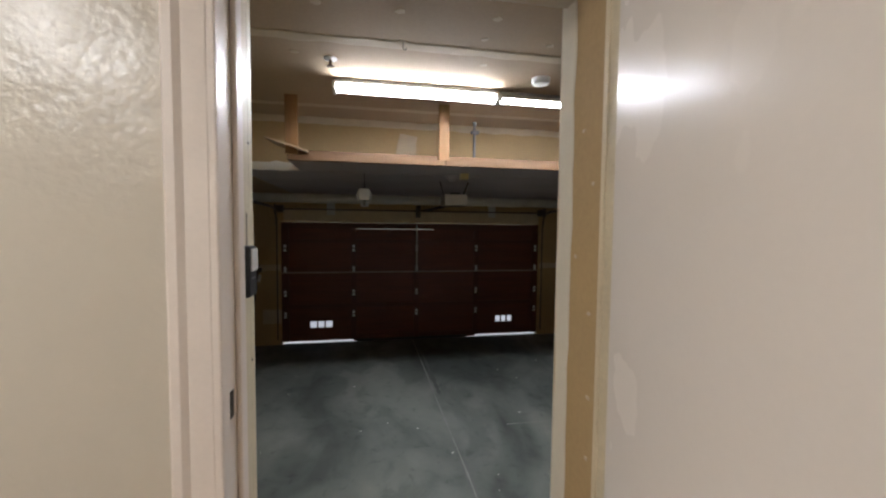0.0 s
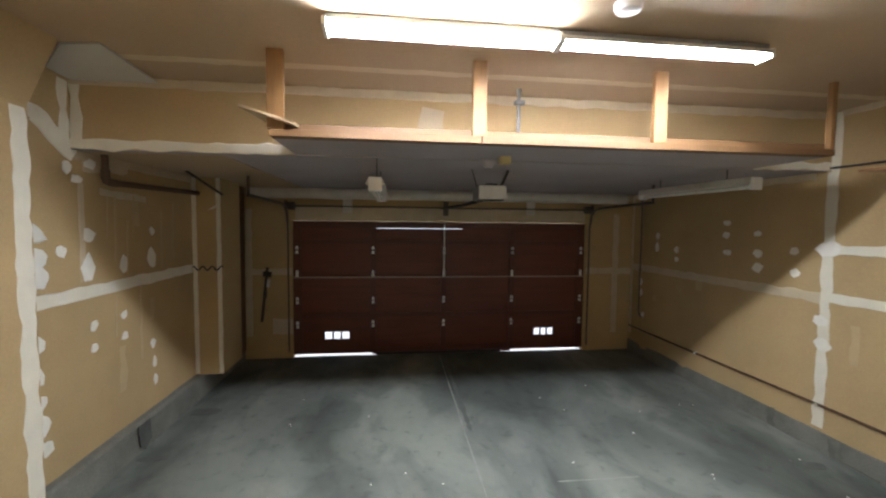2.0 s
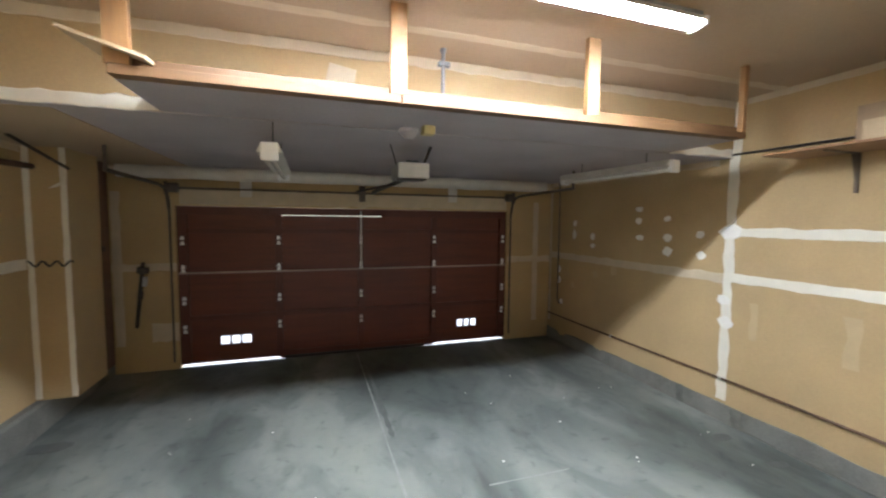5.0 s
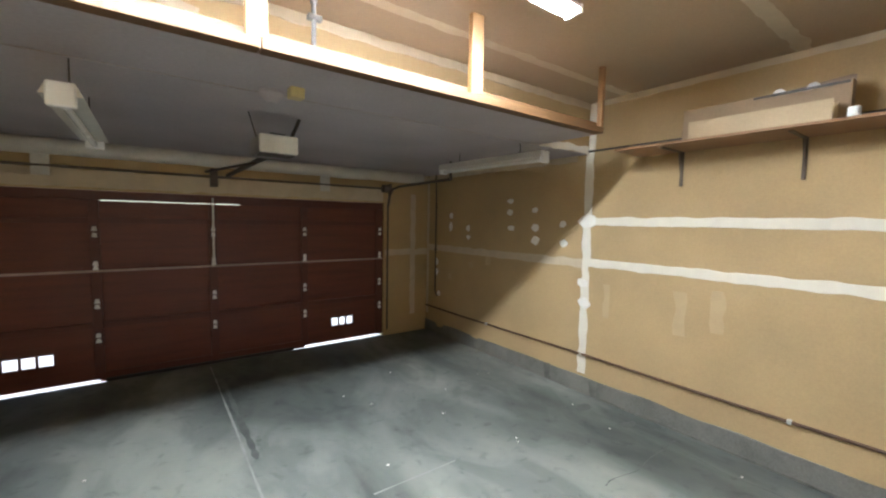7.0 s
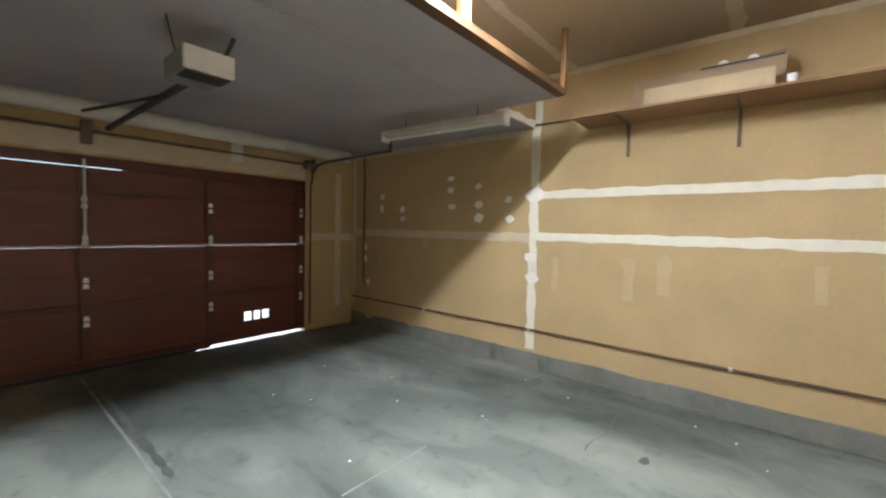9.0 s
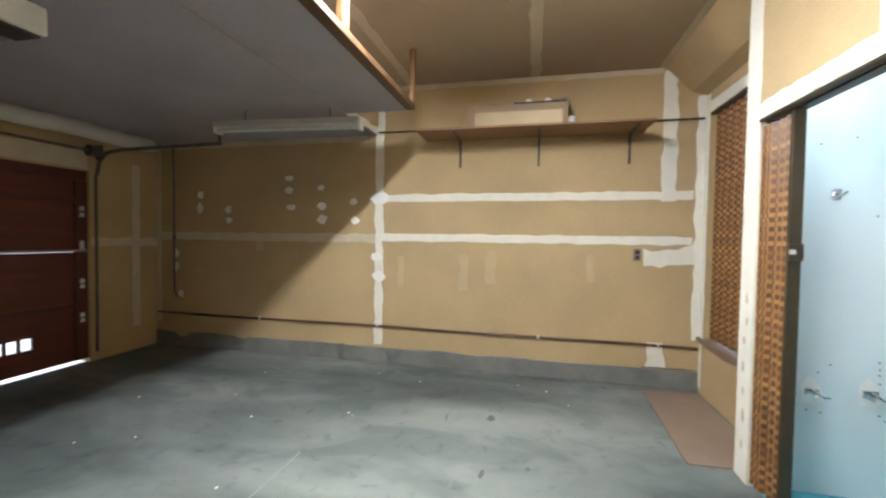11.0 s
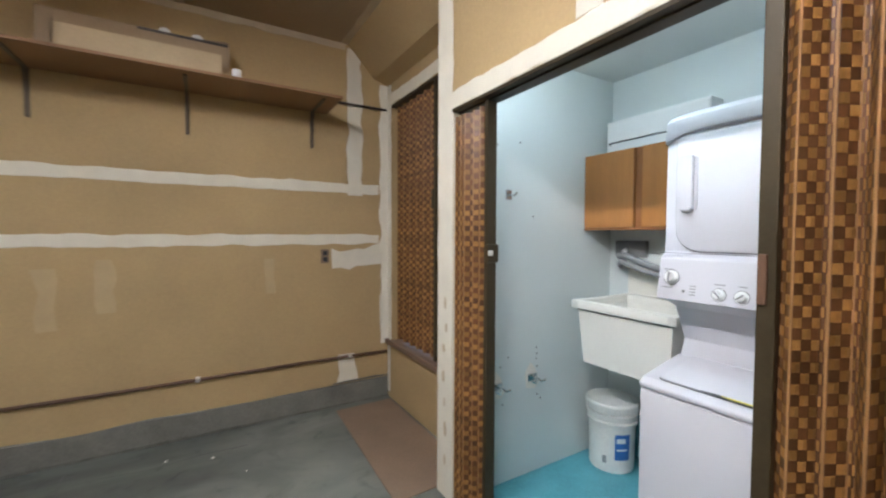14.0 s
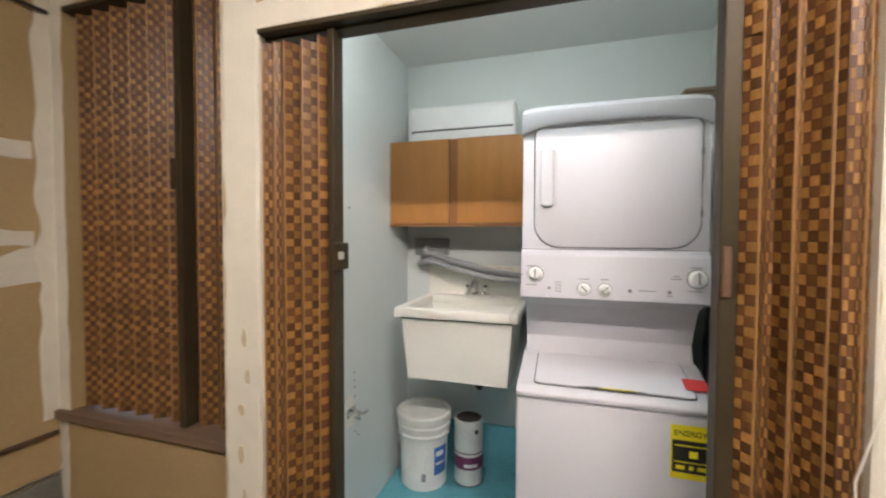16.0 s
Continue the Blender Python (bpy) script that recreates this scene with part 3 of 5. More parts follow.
mud_strip(wall_alcove, "y", YA, 1, (4.11, 2.72), (5.45, 2.72), 0.10, rough=0.15)
mud_strip(wall_alcove, "y", YA, 1, (5.51, 0.05), (5.51, 0.48), 0.06, rough=0.4)
mud_strip(wall_return, "x", 2.031, -1, (3.815, ZH), (3.815, 2.8), 0.085, rough=0.12)
part("corner_face", box(B(), 2.031, 2.14, 3.86, 3.864, 0, ZC), MUD, wall_return)
for z in (0.75, 1.0, 1.2, 1.45, 1.62, 1.85, 2.0, 2.2, 2.35):
    mud_dab(wall_return, "x", 2.031, -1, random.uniform(3.64, 3.75), z, 0.02, 0.012, 0.002, MUD_THIN)

# kerbs
def kerb(name, x0, x1, y0, y1, h, label):
    bm = B()
    n = int((y1 - y0) / 0.12)
    rows = []
    inner = x0 if x1 > 3 else x1
    outer = x1 if x1 > 3 else x0
    s = 1 if x1 > 3 else -1
    for i in range(n + 1):
        y = y0 + (y1 - y0) * i / n
        d = 0.012 * noise.noise((y * 2.1, x0, 0))
        e = 0.012 * noise.noise((y * 2.7, x0, 7))
        rows.append([bm.verts.new(c) for c in ((outer, y, 0), (inner + d, y, 0), (inner + d + s * 0.006, y, h - 0.025 + e), (inner + d + s * 0.03, y, h + e), (outer, y, h + e))])
    for r, q in zip(rows, rows[1:]):
        for k in range(4):
            bm.faces.new((r[k], r[k + 1], q[k + 1], q[k]))
    bm.faces.new(rows[0])
    bm.faces.new(rows[-1][::-1])
    return structure(name, bm, KERB, label, "kerb")


kerb("kerb_east", 5.533, RX, 3.50, YG, 0.205, "rough concrete footing along the foot of the garage wall")
# dark tone for the kerb's stain patches and its painted shadow line
KERB_STAIN_SHADE = mat("dark concrete stain and shadow line", (0.13, 0.13, 0.11), 0.75, 0.35, 9, 60, 0.3)
kerb_east = bpy.data.objects["kerb_east"]
for y, w, z1 in ((6.66, 0.11, 0.17), (7.29, 0.09, 0.195)):
    mud_strip(kerb_east, "x", 5.530, -1, (y, 0.01), (y + 0.03, z1), w, thick=0.0012, rough=0.5, material=KERB_STAIN_SHADE, step=0.03)
# thin dark strips: the low ones paint the shadow line at the kerb foot
for y0, y1, z in ((3.52, 4.05, 0.206), (4.4, 6.6, 0.012), (3.52, 4.4, 0.010)):
    mud_strip(kerb_east, "x", 5.530, -1, (y0, z), (y1, z), 0.014, thick=0.001, rough=0.6, material=KERB_STAIN_SHADE)
kerb("kerb_west", LX, -0.71, 6.26, YG, 0.27, "rough concrete kerb along the foot of the garage wall")

# floor joints and marks
def ribbon(name, pts, w, material, z=0.004, parent=None):
    bm = B()
    rows = []
    for i, p in enumerate(pts):
        a, b = Vector(pts[max(i - 1, 0)]), Vector(pts[min(i + 1, len(pts) - 1)])
        d = (b - a).normalized()
        sd = Vector((-d.y, d.x)) * w / 2 * (1 + 0.75 * noise.noise((i * 0.6, w * 90, 0)) + random.uniform(-0.25, 0.25))
        p = Vector(p)
        rows.append([bm.verts.new((p.x + sd.x, p.y + sd.y, z)), bm.verts.new((p.x - sd.x, p.y - sd.y, z))])
    for r, q in zip(rows, rows[1:]):
        bm.faces.new((r[0], r[1], q[1], q[0]))
    return part(name, bm, material, parent)


ribbon("control_joint", [(2.275 + 0.016 * noise.noise((y * 0.9, 0, 0)), y) for y in np.linspace(4.9, 9.9, 70)], 0.017, LEVEL, parent=floor)
ribbon("control_joint", [(x, 6.62 + 0.01 * noise.noise((x * 1.3, 4, 0))) for x in np.linspace(2.9, 3.6, 8)], 0.012, LEVEL, parent=floor)
ribbon("control_joint", [(2.335 + 0.03 * noise.noise((y * 1.1, 3, 0)), y) for y in np.linspace(7.5, 9.4, 26)], 0.05, STAIN, z=0.0035, parent=floor)
ribbon("crack", [(5.21 + 0.03 * noise.noise((y * 3.3, 5, 0)), y) for y in np.linspace(4.75, 5.7, 14)], 0.010, STAIN, parent=floor)
ribbon("crack", [(x, 5.75 + 0.05 * noise.noise((x * 3.3, 9, 0))) for x in np.linspace(4.3, 5.4, 14)], 0.008, STAIN, parent=floor)
for x, y, w, h in ((3.66, 5.40, 0.10, 0.03), (3.78, 5.12, 0.05, 0.04), (4.2, 6.9, 0.09, 0.05), (4.45, 5.42, 0.12, 0.07), (5.25, 6.6, 0.2, 0.12), (-0.55, 7.3, 0.25, 0.1), (-0.5, 8.2, 0.3, 0.2), (5.3, 6.15, 0.18, 0.09)):
    mud_dab(floor, "z", 0.0, 1, x, y, w, h, 0.003, STAIN)
crumbs = B()
for i in range(34):
    x, y, r = random.uniform(0.4, 5.3), random.uniform(4.6, 8.6), random.uniform(0.003, 0.011)
    bmesh.ops.create_icosphere(crumbs, subdivisions=1, radius=r, matrix=Matrix.Translation((x, y, r * 0.4)) @ Matrix.Diagonal((1.3, 1, 0.5, 1)))
tagged(part("plaster_crumbs", crumbs, SPECK), "scattered white plaster crumbs on the concrete floor", "debris", kind="stuff")


# ---- garage door ----
gdoor = tagged(new("garage_door"), "wide dark red-brown plywood garage door, closed, with steel hinges", "garage door")
gdoor.location = (2.36, 10.0, 0)
GW = 4.70
SX = (-2.36, -1.14, -0.01, 1.12, 2.36)


def door_panel(x0, x1, z0, z1, vent):
    bm = B()
    if vent is None:
        box(bm, x0, x1, 0.03, 0.05, z0, z1)
    else:
        a, b, c, d = vent
        box(bm, x0, a, 0.03, 0.05, z0, z1)
        box(bm, b, x1, 0.03, 0.05, z0, z1)
        box(bm, a, b, 0.03, 0.05, z0, c)
        box(bm, a, b, 0.03, 0.05, d, z1)
    return part("panel", bm, GDOOR, gdoor)


VENTS = {0: (0.466 - 2.36, 0.848 - 2.36, 0.265, 0.385), 3: (3.883 - 2.36, 4.218 - 2.36, 0.265, 0.385)}
for i in range(4):
    door_panel(SX[i], SX[i + 1], 0.035 if i in (0, 3) else 0.005, 1.24, VENTS.get(i))
    door_panel(SX[i], SX[i + 1], 1.25, 2.028, None)
for i, x in enumerate(SX):
    w = 0.045 if 0 < i < 4 else 0.06
    xx = min(max(x, -2.36 + w), 2.36 - w)
    part("stile", box(B(), xx - w, xx + w, 0.0, 0.03, 0.04, 2.026, 0.003), GFRAME, gdoor)
    for z in (1.72, 1.65, 1.34, 1.29, 0.92, 0.86, 0.54, 0.48):
        hb = B()
        prism(hb, [(xx - 0.026, z - 0.022), (xx + 0.026, z - 0.022), (xx + 0.016, z + 0.026), (xx - 0.016, z + 0.026)], "y", -0.006, 0.0)
        rod(hb, (xx - 0.02, -0.008, z), (xx + 0.02, -0.008, z), 0.006, 8)
        part("hinge", hb, WHITE_METAL, gdoor)
part("rail", box(B(), -2.36, 2.36, -0.015, 0.0, 1.245, 1.27, 0.003), mat("worn rail", (0.36, 0.27, 0.23), 0.5, 0.25, 6, 60, 0.1, metal=0.2), gdoor, "thin worn stiffening rail")
part("top_board", box(box(box(B(), -2.36, 2.36, 0.012, 0.05, 2.036, 2.137), -2.36, -1.09, 0.05, 0.06, 2.01, 2.06), 0.30, 2.36, 0.05, 0.06, 2.01, 2.06), GFRAME, gdoor)
part("rail", box(B(), -2.355, 2.355, 0.004, 0.029, 0.62, 0.68, 0.003), GFRAME, gdoor)
part("rail", box(B(), -2.355, 2.355, 0.004, 0.029, 1.78, 1.84, 0.003), GFRAME, gdoor)
part("rail", box(B(), -1.10, 1.10, 0.004, 0.029, 0.046, 0.12, 0.003), GFRAME, gdoor)
part("bottom_seal", box(B(), -1.09, 0.96, 0.004, 0.028, 0.001, 0.04, 0.002), BLACK, gdoor, "black rubber seal strip")
part("strut", rod(B(), (-0.01, -0.012, 1.26), (-0.01, -0.012, 2.10), 0.012, 8), OLD_WHITE, gdoor, "pale steel centre strut")
for a, b, c, d in VENTS.values():
    vent = part("vent_frame", box(box(box(box(B(), a - 0.02, b + 0.02, 0.02, 0.055, d, d + 0.02), a - 0.02, b + 0.02, 0.02, 0.055, c - 0.02, c), a - 0.02, a, 0.02, 0.055, c, d), b, b + 0.02, 0.02, 0.055, c, d), GFRAME, gdoor)
    for k in (1, 2):
        x = a + (b - a) * k / 3
        part("bar", box(B(), x - 0.011, x + 0.011, 0.02, 0.05, c, d), GFRAME, vent)

track = thing("door_track", "dark steel garage door side track with hanger", "track", (0, 0, 0))
for x in (-0.06, 4.78):
    part("vertical_rail", box(B(), x - 0.011, x + 0.011, 9.94, 9.968, 0.1, 2.1, 0.004), TRACK, track)
    part("horizontal_rail", tube(B(), [(x, 9.94, 2.1), (x, 9.9, 2.26), (x, 9.8, 2.35), (x, 9.6, 2.38), (x, 8.3, 2.40)], 0.02, 8), TRACK, track)
    part("hanger", box(B(), x - 0.012, x + 0.012, 8.3, 8.33, 2.40, ZL, 0.002), TRACK, track)
shaft = thing("torsion_shaft", "dark steel torsion shaft above the garage door", "shaft", (2.36, 9.9, 2.36))
part("bar", rod(B(), (-2.45, 0, 0), (2.45, 0, 0), 0.015, 10), TRACK, shaft)
part("centre_bracket", box(B(), -0.04, 0.04, -0.02, 0.07, -0.12, 0.10, 0.004), TRACK, shaft)
for s in (-1, 1):
    part("drum", rod(B(), (s * 2.3, 0, 0), (s * 2.42, 0, 0), 0.06, 16), TRACK, shaft)
    part("end_bracket", box(B(), s * 2.44 - 0.01, s * 2.44 + 0.01, -0.02, 0.07, -0.08, 0.08, 0.002), TRACK, shaft)
duct = thing("header_roll", "long wrapped grey insulation roll above the garage door", "insulation", (2.36, 9.80, 2.545))
bm = B()
tube(bm, [(x, 0.02 * noise.noise((x * 1.7, 2, 0)), 0.012 * noise.noise((x * 2.1, 8, 0))) for x in np.linspace(-2.9, 2.95, 40)], 0.082, 14)
part("roll", bm, OLD_WHITE, duct, smooth=True)
for x in (-1.5, 1.4):
    part("flap", box(B(), x - 0.09, x + 0.05, 0.09, 0.10, -0.28, -0.05, 0.003), OLD_WHITE, duct)

opener = thing("garage_door_opener", "white garage door opener hung from steel straps on the low ceiling", "opener", (2.465, 7.42, 2.322))
opener.scale = (0.88, 0.88, 0.88)
part("housing", box(B(), -0.14, 0.14, -0.155, 0.22, 0.012, 0.165, 0.02), GREY, opener, "dull grey housing", smooth=True)
part("vent_hump", box(B(), -0.05, 0.07, -0.10, 0.05, 0.166, 0.185, 0.006), BLACK, opener)
part("bottom_lip", box(B(), -0.13, 0.13, -0.17, 0.0, 0.0, 0.012, 0.004), DARK_STEEL, opener)
part("lens", box(B(), -0.15, 0.15, -0.19, -0.155, 0.012, 0.155, 0.012), OLD_WHITE, opener, "pale translucent light cover")
part("rail", box(B(), -0.02, 0.02, 0.2, 2.5, 0.02, 0.06, 0.004), DARK_STEEL, opener)
for s, w in ((-1, 0.006), (1, 0.015)):
    part("strap", tube(B(), [(s * 0.13, 0.0, 0.14), (s * 0.2, -0.05, 0.335)], w, 6), DARK_STEEL, opener)
part("arm", tube(B(), [(-0.02, 0.6, 0.02), (-0.35, 1.5, -0.02)], 0.014, 6), DARK_STEEL, opener)
socket = thing("ceiling_junction_box", "small yellow-white junction box on the low ceiling", "junction box", (2.41, 6.66, ZL - 0.06))
part("box", box(B(), -0.04, 0.04, -0.04, 0.04, 0, 0.06, 0.006), mat("yellowed plastic", (0.55, 0.45, 0.20), 0.5, 0.1, 9, 60, 0.05), socket)
for x, y, r in ((2.31, 6.80, 0.07),):
    bulb_base = thing("lampholder", "round grey porcelain lampholder on the low ceiling", "lampholder", (x, y, ZL))
    part("base", lathe(B(), [(r, 0), (r, -0.02), (r * 0.6, -0.05), (r * 0.4, -0.07)], 20), DECK, bulb_base, smooth=True)


def dead_light(x, y0, y1, z, yaw=0.0):
    t = thing("strip_light", "unlit white strip light hung below the low ceiling", "strip light", (x, (y0 + y1) / 2, z), yaw, "unlit strip lights")
    h = (y1 - y0) / 2
    part("housing", prism(B(), [(-0.075, 0.0), (-0.045, 0.06), (0.045, 0.06), (0.075, 0.0)], "y", -h, h, 0.003), OLD_WHITE, t)
    for s in (-1, 1):
        part("end_cap", box(B(), -0.05, 0.05, s * h - 0.02, s * h + 0.02, -0.05, 0.055, 0.008), WHITE_METAL, t)
    part("tube", rod(B(), (0.0, -h + 0.02, -0.025), (0.0, h - 0.02, -0.025), 0.016, 12), DEADTUBE, t, smooth=True)
    for s in (-0.6, 0.6):
        part("hanger", rod(B(), (0, s * h, 0.06), (0, s * h, ZL - z), 0.004, 6), DARK_STEEL, t)
    return t


dead_light(1.42, 6.62, 7.95, 2.38)
dead_light(4.52, 6.65, 8.05, 2.46, 4)

# ---- loft shelf ----
loft = thing("loft_shelf", "overhead storage shelf of pine two-by-fours hung from the high ceiling", "loft shelf", (0, 0, ZL))
part("front_beam", box(B(), 0.80, 2.125, 6.192, 6.273, 0.0, 0.046, 0.003), PINE, loft)
part("front_beam", box(B(), 2.131, 4.745, 6.192, 6.273, 0.0, 0.046, 0.003), PINE, loft)
part("upper_strip", box(B(), 0.80, 2.125, 6.236, 6.273, 0.053, 0.09, 0.003), PINE, loft)
part("upper_strip", box(B(), 2.131, 4.745, 6.236, 6.273, 0.053, 0.09, 0.003), PINE, loft)
part("shadow_groove", box(B(), 0.81, 4.735, 6.242, 6.268, 0.046, 0.053), WEAVE_BACK, loft)
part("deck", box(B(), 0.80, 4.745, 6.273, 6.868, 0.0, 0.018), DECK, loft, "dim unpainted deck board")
for x in (0.80, 4.707):
    part("side_beam", box(B(), x, x + 0.038, 6.274, 6.867, 0.019, 0.085, 0.003), PINE, loft)
for x, w in ((0.835, 0.10), (2.112, 0.092), (3.375, 0.092)):
    part("post", box(B(), x - w / 2, x + w / 2, 6.194, 6.234, 0.047, ZC - ZL - 0.002, 0.003), PINE_V, loft)
part("post", box(B(), 4.70, 4.738, 6.19, 6.234, 0.047, ZC - ZL - 0.002, 0.003), PINE_V, loft)
part("post", box(B(), 2.10, 2.138, 6.236, 6.27, 0.091, ZC - ZL - 0.002, 0.003), PINE_V, loft)
plank = thing("loose_board", "thin loose board end poking out over the loft corner", "board", (0.84, 6.28, ZL + 0.092))
plank.matrix_basis = pose(0.80, 6.26, ZL + 0.125, 0, 17, -6)
part("board", box(B(), -0.17, 0.18, -0.1, 0.25, -0.008, 0.008, 0.002), CARD, plank)
clamp = thing("pipe_clamp", "upright steel pipe with a small clamp on the loft shelf", "pipe", (2.50, 6.62, ZL + 0.018))
part("pipe", rod(B(), (0, 0, 0.0), (0, 0, 0.46), 0.014, 12), GREY, clamp, smooth=True)
part("jaw", box(B(), -0.035, 0.045, -0.02, 0.02, 0.37, 0.40, 0.004), GREY, clamp)
part("cap", rod(B(), (0, 0, 0.46), (0, 0, 0.485), 0.021, 12), GREY, clamp)
flap = thing("drywall_offcut", "pale grey drywall offcut fixed aslant under the ceiling corner", "drywall", (-0.5, 6.6, 3.12))
bm = B()
vs = [bm.verts.new(v) for v in ((-0.27, 0.262, -0.015), (0.31, 0.262, -0.005), (0.32, -0.33, 0.02), (0.08, -0.30, 0.02), (-0.27, 0.05, 0.0))]
f = bm.faces.new(vs)
g = bmesh.ops.extrude_face_region(bm, geom=[f])
for v in g["geom"]:
    if isinstance(v, bmesh.types.BMVert):
        v.co.z += 0.012
part("sheet", bm, BOARD, flap)


# ---- lit tubes ----
def lit_fixture(x0, x1, y, tilt, near_wing=True):
    t = thing("tube_light", "lit two-tube shop light with a bent reflector under the ceiling", "tube light", ((x0 + x1) / 2, y, 3.10), 0, "lit tube lights")
    t.matrix_basis = pose((x0 + x1) / 2, y, 3.098, tilt, 0, 0)
    h = (x1 - x0) / 2
    part("housing", prism(B(), [(-0.03, 0.007), (-0.03, 0.036), (0.03, 0.036), (0.03, 0.007)], "x", -h, h, 0.003), GREY, t)
    for s in (-1, 1):
        if s < 0 and not near_wing:
            part("reflector_wing", box(B(), -h, h, -0.032, 0.0, 0.002, 0.006), OLD_WHITE, t)
            continue
        part("reflector_wing", prism(B(), [(0.0, 0.002), (s * 0.036, 0.002), (s * 0.058, -0.030), (s * 0.060, -0.028), (s * 0.038, 0.006), (0.0, 0.006)], "x", -h, h), OLD_WHITE, t)
    for y2 in (-0.021, 0.021):
        part("tube", rod(B(), (-h + 0.025, y2, -0.026), (h - 0.025, y2, -0.026), 0.016, 16), TUBE, t, "glowing white tube", smooth=True)
    for s in (-1, 1):
        part("end_cap", box(B(), s * h - 0.012, s * h + 0.012, -0.056, 0.056, -0.048, 0.002, 0.004), OLD_WHITE, t)
        part("hanger", rod(B(), (s * h * 0.7, 0, 0.036), (s * h * 0.7, 0, 0.049), 0.005, 6), DARK_STEEL, t)
    return t


lit_fixture(1.215, 2.435, 5.735, -12, False)
lit_fixture(2.455, 3.69, 5.74, -3)
smoke = thing("smoke_detector", "round white smoke detector on the ceiling", "smoke detector", (2.67, 5.45, ZC))
part("base", lathe(B(), [(0.065, 0.0), (0.065, -0.02), (0.055, -0.04), (0.03, -0.045)], 24), WHITE_METAL, smoke, smooth=True)
hookc = thing("sprinkler_head", "small brass sprinkler fitting under the ceiling", "sprinkler", (1.215, 5.40, ZC))
part("plate", lathe(B(), [(0.04, 0), (0.04, -0.008), (0.012, -0.012)], 16), STEEL, hookc, smooth=True)
part("stem", rod(B(), (0, 0, -0.01), (0, 0, -0.05), 0.01, 8), RUST_PIPE, hookc)
part("deflector", lathe(B(), [(0.025, -0.05), (0.025, -0.054)], 12), RUST_PIPE, hookc)
nail = thing("ceiling_hook", "small bent hook in the ceiling", "hook", (1.65, 5.09, ZC))
part("hook", tube(B(), [(0, 0, 0), (0, 0, -0.03), (0.012, 0, -0.042), (0.022, 0, -0.03)], 0.0035, 6), DARK_STEEL, nail)

# ---- right wall: shelf, conduit, rod, outlet ----
shelf = thing("wall_shelf", "long deep brown plywood shelf on steel brackets", "shelf", (RX, 5.19, 2.523))
part("board", box(B(), -0.465, 0.0, -1.105, 1.105, 0.0, 0.019, 0.002), PLY, shelf)
DUSTY = mat("dusty brown bracket steel", (0.12, 0.09, 0.06), 0.6, 0.2, 12, 80, 0.1)
for y in (0.725, -0.105, -0.98):
    br = part("bracket", box(B(), -0.022, -0.001, y - 0.012, y + 0.012, -0.30, 0.0, 0.002), DUSTY, shelf)
    part("arm", box(B(), -0.40, -0.022, y - 0.012, y + 0.012, -0.014, -0.001, 0.002), DUSTY, br)
    part("gusset", prism(B(), [(-0.09, -0.014), (-0.022, -0.014), (-0.022, -0.24)], "y", y - 0.004, y + 0.004), DUSTY, br)
carton = thing("open_carton", "long open cardboard trough lying on the wall shelf", "carton", (5.175, 5.29, 2.543))
part("tray", box(box(box(box(B(), -0.06, 0.06, -0.41, 0.41, 0, 0.008), -0.065, -0.057, -0.41, 0.41, 0, 0.13), 0.057, 0.065, -0.41, 0.41, 0, 0.13), -0.065, 0.065, 0.402, 0.41, 0, 0.13), CARD, carton)
carton2 = thing("torn_carton", "long torn brown carton standing behind the trough", "carton", (5.31, 5.315, 2.543))
bm = B()
for a, b, c, d, e, f in ((-0.05, 0.05, -0.49, 0.49, 0.0, 0.006), (-0.05, -0.046, -0.49, 0.49, 0.006, 0.262), (0.046, 0.05, -0.49, 0.49, 0.006, 0.275), (-0.046, 0.046, -0.49, -0.486, 0.006, 0.27), (-0.046, 0.046, 0.486, 0.49, 0.006, 0.255)):
    box(bm, a, b, c, d, e, f, 0.001)
part("tray", bm, CARD_SHADED, carton2)
# dark strip and sheet paint the shade of the carton's open top
part("opening_shade", box(B(), -0.0515, -0.0502, -0.48, 0.02, 0.244, 0.262), DARK_STEEL, carton2, "dark strip drawn as the shaded opening")
part("hollow_shade", box(B(), -0.044, 0.044, -0.48, 0.48, 0.20, 0.22), DARK_STEEL, carton2, "dark sheet drawn as the shaded hollow inside")
part("raised_flap", prism(B(), [(-0.49, 0.275), (-0.10, 0.275), (-0.10, 0.283), (-0.47, 0.318), (-0.49, 0.312)], "x", 0.046, 0.0505), HARDBOARD, carton2, "dark brown raised flap")
for y in (-0.30, -0.12):
    part("paper_tuft", prism(B(), [(y - 0.05, 0.235), (y + 0.05, 0.235), (y + 0.02, 0.285), (y - 0.01, 0.292), (y - 0.03, 0.278)], "x", -0.045, -0.03), PAPER_NOTE, carton2, "crumpled white paper")
part("end_tape", box(B(), -0.051, 0.051, 0.490, 0.494, 0.02, 0.10), HARDBOARD, carton2)
tin = thing("shiny_tin", "small shiny metal tin on the shelf end", "tin", (5.15, 4.79, 2.543))
part("body", lathe(B(), [(0.03, 0), (0.03, 0.06), (0.027, 0.065)], 18), WHITE_METAL, tin, smooth=True)
rail = thing("wall_rod", "thin dark rod running along the wall behind the shelf", "rod", (RX - 0.02, 0, 2.64))
part("rod", tube(B(), [(0, y, 0.006 * math.sin(y)) for y in np.linspace(3.55, 6.86, 12)], 0.011, 8), DARK_STEEL, rail)
conduit = thing("wall_pipe", "thin brown pipe clipped low along the garage wall", "pipe", (RX - 0.018, 0, 0.43))
part("pipe", tube(B(), [(0, y, 0.014 * noise.noise((y * 0.5, 0, 0))) for y in np.linspace(3.55, 9.94, 26)], 0.013, 8), RUST_PIPE, conduit, smooth=True)
